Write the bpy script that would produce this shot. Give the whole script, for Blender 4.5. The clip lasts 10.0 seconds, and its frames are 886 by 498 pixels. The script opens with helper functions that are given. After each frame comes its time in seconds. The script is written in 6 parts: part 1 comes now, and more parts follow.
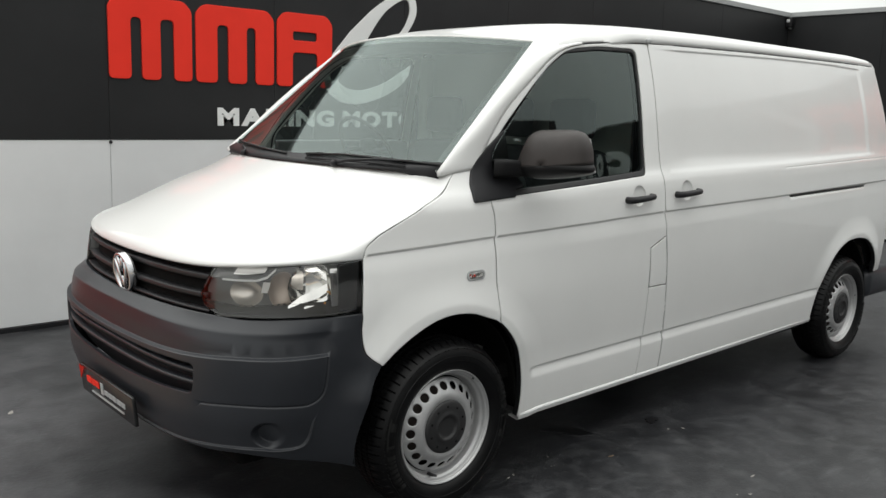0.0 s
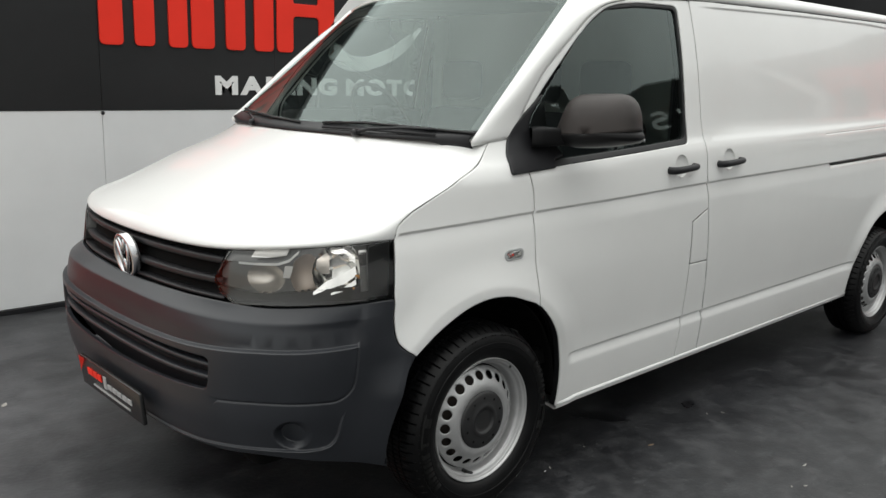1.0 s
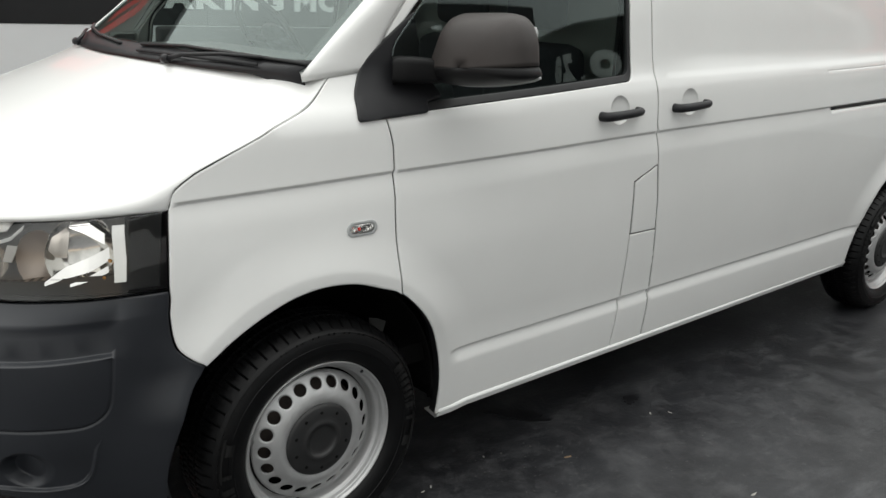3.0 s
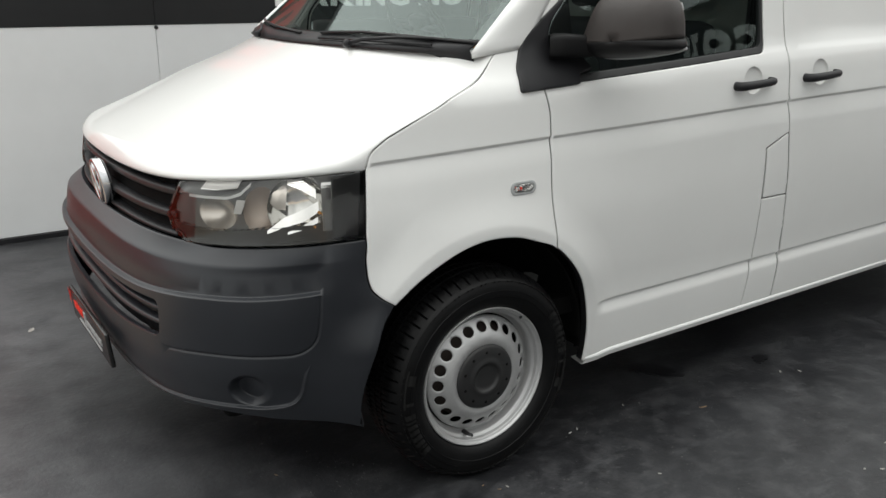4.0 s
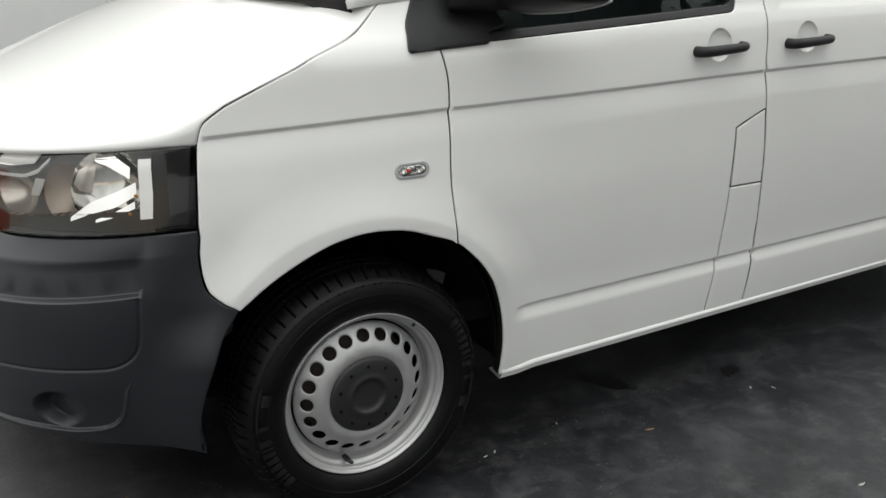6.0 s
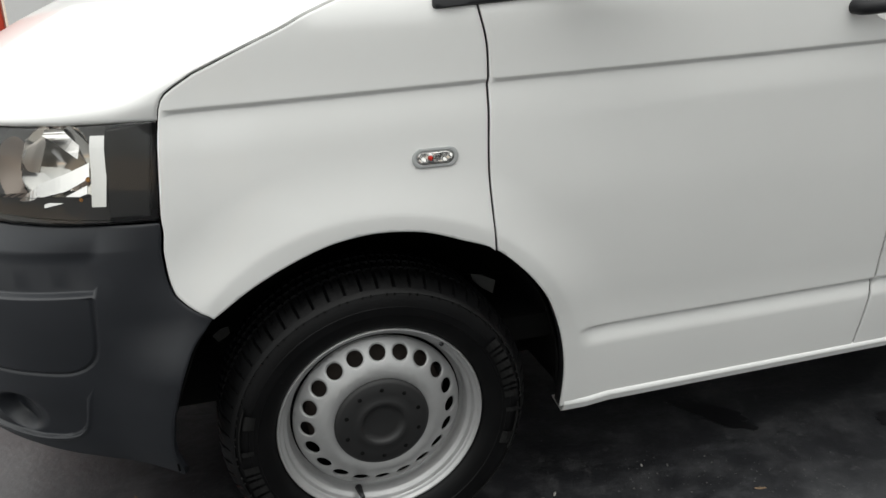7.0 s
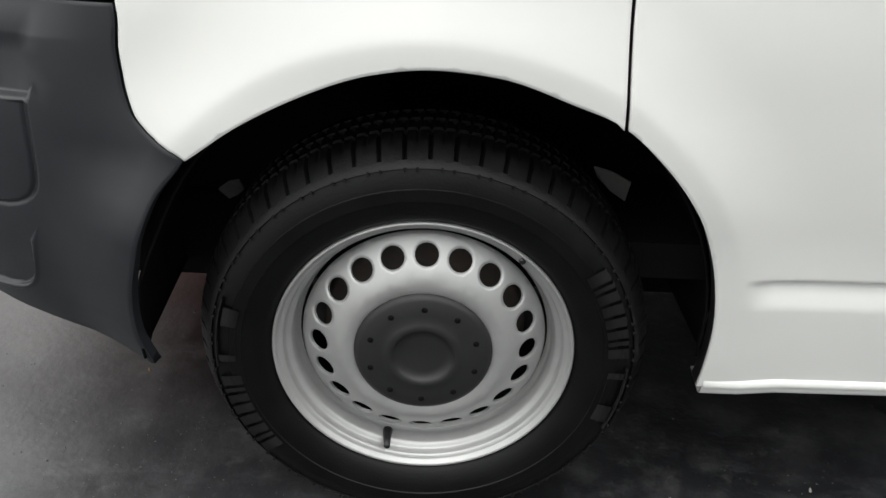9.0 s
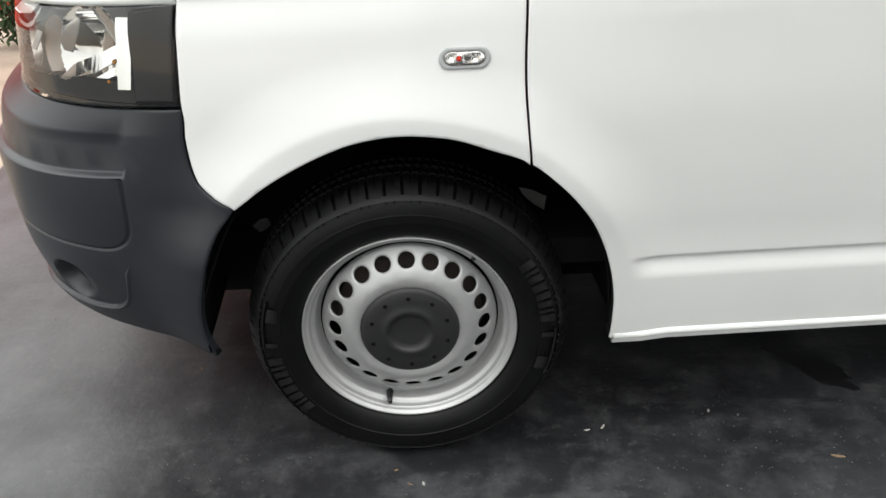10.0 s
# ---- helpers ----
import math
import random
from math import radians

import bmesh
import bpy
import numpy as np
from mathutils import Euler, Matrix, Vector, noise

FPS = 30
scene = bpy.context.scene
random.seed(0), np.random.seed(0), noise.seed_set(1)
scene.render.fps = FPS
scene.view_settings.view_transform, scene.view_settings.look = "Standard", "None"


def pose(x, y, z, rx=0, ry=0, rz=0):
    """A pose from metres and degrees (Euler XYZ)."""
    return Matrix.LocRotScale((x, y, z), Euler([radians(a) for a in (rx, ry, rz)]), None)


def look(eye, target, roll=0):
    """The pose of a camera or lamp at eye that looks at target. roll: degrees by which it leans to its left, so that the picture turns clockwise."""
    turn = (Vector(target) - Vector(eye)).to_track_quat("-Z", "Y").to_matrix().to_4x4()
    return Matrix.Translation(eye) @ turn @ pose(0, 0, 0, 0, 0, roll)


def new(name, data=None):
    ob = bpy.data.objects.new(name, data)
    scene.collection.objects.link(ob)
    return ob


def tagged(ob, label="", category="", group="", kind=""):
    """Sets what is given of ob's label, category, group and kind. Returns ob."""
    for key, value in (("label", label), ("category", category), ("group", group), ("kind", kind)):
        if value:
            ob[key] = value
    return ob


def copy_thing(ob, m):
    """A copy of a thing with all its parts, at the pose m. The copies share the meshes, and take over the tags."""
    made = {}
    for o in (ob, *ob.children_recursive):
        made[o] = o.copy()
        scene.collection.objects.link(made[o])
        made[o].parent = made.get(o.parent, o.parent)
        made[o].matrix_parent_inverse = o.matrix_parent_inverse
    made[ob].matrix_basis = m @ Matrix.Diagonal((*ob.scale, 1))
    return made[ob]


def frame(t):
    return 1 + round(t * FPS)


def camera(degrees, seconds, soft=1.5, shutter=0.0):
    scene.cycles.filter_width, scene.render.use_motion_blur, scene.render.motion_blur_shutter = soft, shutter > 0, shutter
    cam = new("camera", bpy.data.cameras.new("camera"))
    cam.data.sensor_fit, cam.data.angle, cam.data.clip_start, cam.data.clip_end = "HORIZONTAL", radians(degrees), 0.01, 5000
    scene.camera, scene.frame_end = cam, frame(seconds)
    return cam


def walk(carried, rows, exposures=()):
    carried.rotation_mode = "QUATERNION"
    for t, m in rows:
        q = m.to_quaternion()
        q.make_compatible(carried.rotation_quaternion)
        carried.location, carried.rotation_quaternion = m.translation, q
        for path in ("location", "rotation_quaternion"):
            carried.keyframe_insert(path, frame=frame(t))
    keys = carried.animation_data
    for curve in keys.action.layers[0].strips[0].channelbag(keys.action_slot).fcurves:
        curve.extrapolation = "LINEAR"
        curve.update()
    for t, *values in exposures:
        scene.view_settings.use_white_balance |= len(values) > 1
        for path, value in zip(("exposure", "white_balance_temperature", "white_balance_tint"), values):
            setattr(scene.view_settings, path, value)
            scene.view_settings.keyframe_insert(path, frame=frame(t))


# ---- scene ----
cam = camera(55.2, 10.0)
PATH = [
    (0, (-2.06, -2.172, 1.512), (-0.741, -0.704, 1.185), 1.8),
    (0.5, (-2.028, -2.069, 1.489), (-0.714, -0.61, 1.108), 1.8),
    (0.7, (-2.008, -1.982, 1.483), (-0.693, -0.531, 1.076), 2.0),
    (1, (-1.985, -1.858, 1.482), (-0.656, -0.417, 1.089), 1.4),
    (1.3, (-1.892, -1.772, 1.491), (-0.538, -0.361, 1.069), 0.8),
    (1.5, (-1.775, -1.738, 1.48), (-0.4, -0.351, 1.047), 0.4),
    (1.7, (-1.643, -1.722, 1.487), (-0.264, -0.342, 1.048), 0.4),
    (2, (-1.462, -1.669, 1.484), (-0.083, -0.303, 1.001), 1.0),
    (2.2, (-1.355, -1.61, 1.483), (0.023, -0.258, 0.959), 1.3),
    (3.3, (-1.061, -1.731, 1.479), (0.139, -0.24, 0.897), 2.4),
    (3.5, (-1.126, -1.773, 1.469), (0.057, -0.265, 0.896), 1.7),
    (3.8, (-1.296, -1.798, 1.446), (-0.186, -0.237, 0.87), 0.6),
    (4, (-1.405, -1.804, 1.45), (-0.344, -0.213, 0.863), 0.2),
    (4.5, (-1.501, -1.809, 1.453), (-0.478, -0.194, 0.868), 0.8),
    (5, (-1.362, -1.799, 1.441), (-0.318, -0.201, 0.842), 1.1),
    (5.2, (-1.246, -1.817, 1.427), (-0.19, -0.234, 0.814), 1.0),
    (5.5, (-1.1, -1.786, 1.435), (-0.028, -0.225, 0.791), 2.0),
    (5.7, (-0.996, -1.73, 1.42), (0.035, -0.144, 0.77), 1.6),
    (6.8, (-0.393, -1.476, 1.357), (0.305, 0.251, 0.63), 0.2),
    (7, (-0.315, -1.415, 1.361), (0.221, 0.348, 0.585), -0.4),
    (7.2, (-0.267, -1.332, 1.343), (0.197, 0.426, 0.509), -0.5),
    (7.5, (-0.184, -1.167, 1.331), (0.225, 0.594, 0.477), 0.9),
    (7.7, (-0.139, -1.072, 1.314), (0.252, 0.684, 0.44), 1.6),
    (8, (-0.065, -0.919, 1.222), (0.173, 0.817, 0.259), 0.4),
    (8.2, (-0.048, -0.874, 1.142), (0.148, 0.852, 0.151), 1.2),
    (8.5, (-0.036, -0.879, 1.095), (0.095, 0.855, 0.107), 3.2),
    (8.7, (-0.012, -0.887, 1.094), (0.051, 0.839, 0.085), 3.2),
    (9, (0.008, -0.932, 1.092), (0.032, 0.796, 0.084), 2.8),
    (9.3, (-0.033, -1.039, 1.143), (0.042, 0.691, 0.142), 2.4),
    (9.5, (-0.016, -1.17, 1.221), (0.029, 0.558, 0.216), 0.4),
    (9.7, (-0.007, -1.283, 1.279), (0.03, 0.439, 0.262), -1.6),
    (10, (0.031, -1.369, 1.341), (0.082, 0.366, 0.349), -1.8),
]
EXPOSURES = [(0.0, 0.58), (2.0, 0.66), (5.0, 0.66), (7.0, 0.72), (7.6, 0.80), (8.0, 0.82), (8.5, 1.14), (9.0, 1.30), (9.5, 1.40), (10.0, 1.34)]
walk(cam, [(t, look(eye, target, roll)) for t, eye, target, roll in PATH], EXPOSURES)

# ---------------------------------------------------------------- world and light
world = bpy.data.worlds.new("world")
scene.world = world
world.use_nodes = True
wn = world.node_tree.nodes
wl = world.node_tree.links
wn.clear()
sky = wn.new("ShaderNodeTexSky")
sky.sky_type = "NISHITA"
sky.sun_disc = False
sky.sun_elevation = radians(62)
sky.sun_rotation = radians(215)
cloud = wn.new("ShaderNodeMix")
cloud.data_type = "RGBA"
cloud.inputs["Factor"].default_value = 0.86
cloud.inputs[7].default_value = (8.75, 8.85, 8.4, 1)
bg = wn.new("ShaderNodeBackground")
bg.inputs["Strength"].default_value = 0.115
wout = wn.new("ShaderNodeOutputWorld")
wl.new(sky.outputs[0], cloud.inputs[6])
# an overcast sky is brighter overhead than at the horizon
direction = wn.new("ShaderNodeTexCoord")
up = wn.new("ShaderNodeSeparateXYZ")
grade = wn.new("ShaderNodeMapRange")
grade.inputs["To Min"].default_value, grade.inputs["To Max"].default_value = 0.56, 1.22
# the cloud is a little brighter to the north, where the sun stands behind it, and softly mottled
north = wn.new("ShaderNodeMath")
north.operation = "MULTIPLY_ADD"
north.inputs[1].default_value = 0.20
mottle = wn.new("ShaderNodeTexNoise")
mottle.inputs["Scale"].default_value, mottle.inputs["Detail"].default_value = 2.2, 5.0
patchy = wn.new("ShaderNodeMapRange")
patchy.inputs["From Min"].default_value, patchy.inputs["From Max"].default_value = 0.3, 0.7
patchy.inputs["To Min"].default_value, patchy.inputs["To Max"].default_value = 0.80, 1.20
both = wn.new("ShaderNodeMath")
both.operation = "MULTIPLY"
dome = wn.new("ShaderNodeVectorMath")
dome.operation = "SCALE"
wl.new(direction.outputs["Generated"], up.inputs[0])
wl.new(up.outputs["Z"], grade.inputs["Value"])
wl.new(cloud.outputs[2], dome.inputs[0])
wl.new(up.outputs["Y"], north.inputs[0])
wl.new(grade.outputs[0], north.inputs[2])
wl.new(direction.outputs["Generated"], mottle.inputs["Vector"])
wl.new(mottle.outputs["Fac"], patchy.inputs["Value"])
wl.new(north.outputs[0], both.inputs[0])
wl.new(patchy.outputs[0], both.inputs[1])
wl.new(both.outputs[0], dome.inputs["Scale"])
wl.new(dome.outputs[0], bg.inputs["Color"])
wl.new(bg.outputs[0], wout.inputs[0])
sun = new("sun", bpy.data.lights.new("sun", "SUN"))
sun.data.energy = 0.75
sun.data.angle = radians(100)
sun.data.color = (1.0, 0.99, 0.95)
sun.matrix_world = look((0.9, 2.4, 9.0), (0.6, 0.6, 0.0))


# ---------------------------------------------------------------- materials
def material(name, color, rough=0.5, metal=0.0, coat=0.0, bump=0.0, bump_scale=200.0, vary=0.0, vary_scale=3.0,
             rough_vary=0.0, color2=None, spec=0.5, detail=6.0):
    """A principled surface with grain (bump) and larger blotches (vary)."""
    m = bpy.data.materials.new(name)
    m.use_nodes = True
    nt = m.node_tree
    b = nt.nodes["Principled BSDF"]
    b.inputs["Base Color"].default_value = (*color, 1)
    b.inputs["Roughness"].default_value = rough
    b.inputs["Metallic"].default_value = metal
    b.inputs["Coat Weight"].default_value = coat
    b.inputs["Coat Roughness"].default_value = 0.04
    b.inputs["Specular IOR Level"].default_value = spec
    co = nt.nodes.new("ShaderNodeTexCoord")
    if vary or rough_vary or color2:
        n = nt.nodes.new("ShaderNodeTexNoise")
        n.inputs["Scale"].default_value = vary_scale
        n.inputs["Detail"].default_value = detail
        n.inputs["Roughness"].default_value = 0.6
        nt.links.new(co.outputs["Object"], n.inputs["Vector"])
        ramp = nt.nodes.new("ShaderNodeValToRGB")
        c2 = color2 or tuple(max(0.0, c * (1 - vary)) for c in color)
        ramp.color_ramp.elements[0].position, ramp.color_ramp.elements[1].position = 0.36, 0.66
        ramp.color_ramp.elements[0].color = (*c2, 1)
        ramp.color_ramp.elements[1].color = (*color, 1)
        nt.links.new(n.outputs["Fac"], ramp.inputs["Fac"])
        nt.links.new(ramp.outputs["Color"], b.inputs["Base Color"])
        if rough_vary:
            mr = nt.nodes.new("ShaderNodeMapRange")
            mr.inputs["To Min"].default_value = rough - rough_vary
            mr.inputs["To Max"].default_value = rough + rough_vary
            nt.links.new(n.outputs["Fac"], mr.inputs["Value"])
            nt.links.new(mr.outputs[0], b.inputs["Roughness"])
    if bump:
        g = nt.nodes.new("ShaderNodeTexNoise")
        g.inputs["Scale"].default_value = bump_scale
        g.inputs["Detail"].default_value = 4.0
        nt.links.new(co.outputs["Object"], g.inputs["Vector"])
        bp = nt.nodes.new("ShaderNodeBump")
        bp.inputs["Strength"].default_value = bump
        bp.inputs["Distance"].default_value = 0.002
        nt.links.new(g.outputs["Fac"], bp.inputs["Height"])
        nt.links.new(bp.outputs["Normal"], b.inputs["Normal"])
    return m


def glass(name, tint, gain=1.0, ior=1.5, sheen=(0.87, 1.0, 0.975)):
    """A thin clear pane: it lets the tinted light straight through and mirrors by its Fresnel gloss."""
    m = bpy.data.materials.new(name)
    m.use_nodes = True
    nt = m.node_tree
    nt.nodes.clear()
    out = nt.nodes.new("ShaderNodeOutputMaterial")
    tr = nt.nodes.new("ShaderNodeBsdfTransparent")
    tr.inputs[0].default_value = (*tint, 1)
    gl = nt.nodes.new("ShaderNodeBsdfGlossy")
    gl.inputs["Color"].default_value = (*sheen, 1)
    gl.inputs["Roughness"].default_value = 0.01
    fr = nt.nodes.new("ShaderNodeFresnel")
    fr.inputs["IOR"].default_value = ior
    ga = nt.nodes.new("ShaderNodeMath")
    ga.operation = "MULTIPLY"
    ga.use_clamp = True
    ga.inputs[1].default_value = gain
    mx = nt.nodes.new("ShaderNodeMixShader")
    nt.links.new(fr.outputs[0], ga.inputs[0])
    nt.links.new(ga.outputs[0], mx.inputs[0])
    nt.links.new(tr.outputs[0], mx.inputs[1])
    nt.links.new(gl.outputs[0], mx.inputs[2])
    nt.links.new(mx.outputs[0], out.inputs[0])
    return m


PAINT = material("white_paint", (0.80, 0.80, 0.785), 0.32, coat=0.55, vary=0.035, vary_scale=1.7, bump=0.012, bump_scale=900)
PLASTIC = material("grey_plastic", (0.0205, 0.0225, 0.0272), 0.36, bump=0.10, bump_scale=700, vary=0.16, vary_scale=5, rough_vary=0.05, spec=0.45)
PLASTIC_DARK = material("black_plastic", (0.016, 0.016, 0.018), 0.45, bump=0.06, bump_scale=600, vary=0.2, vary_scale=6, spec=0.3)
GLOSS_BLACK = material("gloss_black", (0.010, 0.010, 0.011), 0.12, coat=0.4, vary=0.1)
RUBBER = material("tyre_rubber", (0.0036, 0.0036, 0.0040), 0.42, bump=0.22, bump_scale=300, vary=0.4, vary_scale=14, rough_vary=0.14, spec=0.20)
# lighter than the tyre's rubber, so the raised bars stand out
MARK_RUBBER = material("pale_rubber", (0.0125, 0.0125, 0.0124), 0.6, vary=0.3, vary_scale=40, spec=0.16)
PLASTIC_TAB = material("tab_grey", (0.06, 0.06, 0.058), 0.6, vary=0.2, vary_scale=40)
SEAL_AND_GAP = material("rubber_seal_and_gap", (0.012, 0.012, 0.013), 0.5, vary=0.2)
SILVER = material("silver_wheel_paint", (0.48, 0.48, 0.48), 0.40, metal=0.55, vary=0.10, vary_scale=22, bump=0.03, bump_scale=500, rough_vary=0.06)
HUBCAP = material("hub_plastic", (0.017, 0.017, 0.0175), 0.5, bump=0.12, bump_scale=500, vary=0.2, vary_scale=25)
CHROME = material("chrome", (0.80, 0.80, 0.80), 0.10, metal=1.0, vary=0.05)
BRUSHED = material("matte_chrome", (0.62, 0.62, 0.63), 0.22, metal=1.0, vary=0.06)
MIRROR_BLACK = material("mirror_black", (0.007, 0.007, 0.0075), 0.5, bump=0.06, bump_scale=600, vary=0.2, spec=0.2)
# the cap's brown tint is a warm reflection put into the colour
MIRROR_CAP = material("mirror_plastic", (0.044, 0.038, 0.036), 0.5, bump=0.10, bump_scale=700, vary=0.15, vary_scale=9, spec=0.35)
AMBER = material("amber_plastic", (0.85, 0.36, 0.06), 0.25, coat=0.4)
RUST = material("brake_iron", (0.060, 0.045, 0.038), 0.8, vary=0.4, vary_scale=30, bump=0.3)
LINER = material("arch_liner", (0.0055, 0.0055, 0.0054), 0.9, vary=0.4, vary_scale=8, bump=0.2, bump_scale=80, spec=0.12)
INTERIOR = material("cabin_grey", (0.120, 0.122, 0.124), 0.7, vary=0.15, bump=0.1)
CLOTH = material("seat_cloth", (0.035, 0.036, 0.040), 0.9, bump=0.3, bump_scale=300, vary=0.2, vary_scale=20)
CREAM = material("light_trim", (0.42, 0.43, 0.40), 0.7, vary=0.1)
WALL_WHITE = material("white_wall_panel", (0.80, 0.81, 0.815), 0.5, vary=0.10, vary_scale=0.9, bump=0.05, bump_scale=60, rough_vary=0.08)
WALL_BLACK = material("black_wall_panel", (0.024, 0.0245, 0.0257), 0.42, vary=0.25, vary_scale=1.3, bump=0.04, bump_scale=50, rough_vary=0.06, spec=0.22)
SIGN_RED = material("sign_red", (0.90, 0.040, 0.022), 0.5, vary=0.08, vary_scale=2.0, spec=0.2)
SIGN_WHITE = material("sign_white", (0.82, 0.83, 0.82), 0.4, vary=0.06)
RED_PAINT = material("red_board", (0.68, 0.055, 0.022), 0.5, vary=0.15, vary_scale=2.0)
TRIM_GREY = material("grey_trim", (0.40, 0.41, 0.41), 0.5, vary=0.12)
PLATE_BLACK = material("plate_black", (0.012, 0.012, 0.012), 0.25, vary=0.1)
PAVING = material("tan_paving", (0.42, 0.34, 0.27), 0.85, vary=0.25, vary_scale=5, bump=0.3, bump_scale=60)
LEAF = material("leaf_green", (0.05, 0.085, 0.03), 0.6, vary=0.4, vary_scale=9)
BARK = material("bark", (0.10, 0.075, 0.055), 0.9, vary=0.4, bump=0.5, bump_scale=40)
SCREEN_GLASS = glass("windscreen_glass", (0.86, 0.92, 0.89), 0.63, 2.2)
SIDE_GLASS = glass("side_window_glass", (0.52, 0.58, 0.57), 1.5)
REFLECTOR = material("lamp_reflector", (0.93, 0.92, 0.90), 0.07, metal=1.0, vary=0.04)
LAMP_BROW = material("lamp_brow", (0.19, 0.19, 0.188), 0.30, metal=0.3, vary=0.1)
LAMP_CHROME = material("lamp_chrome_bowl", (0.86, 0.85, 0.82), 0.07, metal=1.0, vary=0.08)
LAMP_SATIN = material("lamp_satin", (0.66, 0.62, 0.57), 0.26, metal=0.7, vary=0.06)
LAMP_FOOT = material("lamp_foot", (0.034, 0.031, 0.028), 0.34, vary=0.25, vary_scale=18)
LAMP_END = material("lamp_end_black", (0.014, 0.015, 0.016), 0.32, vary=0.2, spec=0.5)
LAMP_PALE = material("lamp_pale", (0.74, 0.73, 0.71), 0.4, vary=0.05)
LAMP_BROWN = material("lamp_bowl", (0.44, 0.37, 0.32), 0.3, metal=0.5, vary=0.1)
LAMP_GREY = material("lamp_silver", (0.135, 0.134, 0.131), 0.38, spec=0.3, vary=0.1)
LENS = glass("lamp_lens", (0.97, 0.965, 0.955), 1.0, 1.5, (1.0, 1.0, 1.0))


def floor_material():
    """Dark worn asphalt paint with dust clouds, damp patches and pale grit."""
    m = bpy.data.materials.new("dark_floor")
    m.use_nodes = True
    nt = m.node_tree
    b = nt.nodes["Principled BSDF"]
    co = nt.nodes.new("ShaderNodeTexCoord")

    def noise_node(scale, detail, rough=0.6):
        n = nt.nodes.new("ShaderNodeTexNoise")
        n.inputs["Scale"].default_value, n.inputs["Detail"].default_value = scale, detail
        n.inputs["Roughness"].default_value = rough
        nt.links.new(co.outputs["Object"], n.inputs["Vector"])
        return n

    def ramp(src, lo, hi, c0, c1):
        r = nt.nodes.new("ShaderNodeValToRGB")
        r.color_ramp.elements[0].position, r.color_ramp.elements[1].position = lo, hi
        r.color_ramp.elements[0].color, r.color_ramp.elements[1].color = c0, c1
        nt.links.new(src, r.inputs["Fac"])
        return r

    def mix(fac, a, c, kind="MIX"):
        x = nt.nodes.new("ShaderNodeMix")
        x.data_type, x.blend_type = "RGBA", kind
        if isinstance(fac, float):
            x.inputs["Factor"].default_value = fac
        else:
            nt.links.new(fac, x.inputs["Factor"])
        nt.links.new(a, x.inputs[6])
        if isinstance(c, tuple):
            x.inputs[7].default_value = c
        else:
            nt.links.new(c, x.inputs[7])
        return x.outputs[2]

    big, mid, fine = noise_node(0.9, 5), noise_node(8.0, 9, 0.74), noise_node(55.0, 4)
    base = ramp(big.outputs["Fac"], 0.3, 0.7, (0.0110, 0.0114, 0.0128, 1), (0.031, 0.0320, 0.0356, 1))
    dust = ramp(mid.outputs["Fac"], 0.47, 0.73, (0, 0, 0, 1), (0.36, 0.36, 0.36, 1))
    c = mix(dust.outputs["Color"], base.outputs["Color"], (0.15, 0.15, 0.154, 1))
    # open sky's extra brightness put into the floor colour towards the west, noise-broken
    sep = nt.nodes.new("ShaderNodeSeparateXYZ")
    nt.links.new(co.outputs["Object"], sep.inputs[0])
    west_ramp = nt.nodes.new("ShaderNodeMath")
    west_ramp.operation = "MULTIPLY_ADD"
    west_ramp.inputs[1].default_value = 1.6
    nt.links.new(noise_node(1.3, 6, 0.65).outputs["Fac"], west_ramp.inputs[0])
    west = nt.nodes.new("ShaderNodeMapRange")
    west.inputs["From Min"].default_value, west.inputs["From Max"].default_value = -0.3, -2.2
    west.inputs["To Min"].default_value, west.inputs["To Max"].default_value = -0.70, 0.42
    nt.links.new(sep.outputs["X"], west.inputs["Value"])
    nt.links.new(west.outputs[0], west_ramp.inputs[2])
    west_light = ramp(west_ramp.outputs[0], 0.2, 1.0, (0, 0, 0, 1), (0.75, 0.75, 0.75, 1))
    c = mix(west_light.outputs["Color"], c, (0.135, 0.136, 0.143, 1))
    # scuffs: stretched pale smears
    mp = nt.nodes.new("ShaderNodeMapping")
    mp.inputs["Scale"].default_value = (3.2, 11.0, 1.0)
    mp.inputs["Rotation"].default_value = (0, 0, 0.6)
    nt.links.new(co.outputs["Object"], mp.inputs["Vector"])
    sm = noise_node(1.0, 7, 0.72)
    nt.links.new(mp.outputs[0], sm.inputs["Vector"])
    scuff = ramp(sm.outputs["Fac"], 0.55, 0.67, (0, 0, 0, 1), (0.50, 0.50, 0.50, 1))
    c = mix(scuff.outputs["Color"], c, (0.085, 0.087, 0.092, 1))
    # crumbs of pale dust and darker damp spots
    crumb = ramp(noise_node(26.0, 5, 0.6).outputs["Fac"], 0.60, 0.74, (0, 0, 0, 1), (0.30, 0.30, 0.30, 1))
    c = mix(crumb.outputs["Color"], c, (0.15, 0.15, 0.15, 1))
    damp = ramp(noise_node(3.1, 6, 0.65).outputs["Fac"], 0.38, 0.56, (0.54, 0.54, 0.56, 1), (1.0, 1.0, 1.0, 1))
    c = mix(1.0, c, damp.outputs["Color"], "MULTIPLY")
    grit = nt.nodes.new("ShaderNodeTexVoronoi")
    grit.inputs["Scale"].default_value = 38.0
    nt.links.new(co.outputs["Object"], grit.inputs["Vector"])
    dots = ramp(grit.outputs["Distance"], 0.05, 0.09, (1, 1, 1, 1), (0, 0, 0, 1))
    where = ramp(noise_node(2.3, 6, 0.7).outputs["Fac"], 0.49, 0.63, (0, 0, 0, 1), (0.55, 0.55, 0.55, 1))
    both = mix(1.0, dots.outputs["Color"], where.outputs["Color"], "MULTIPLY")
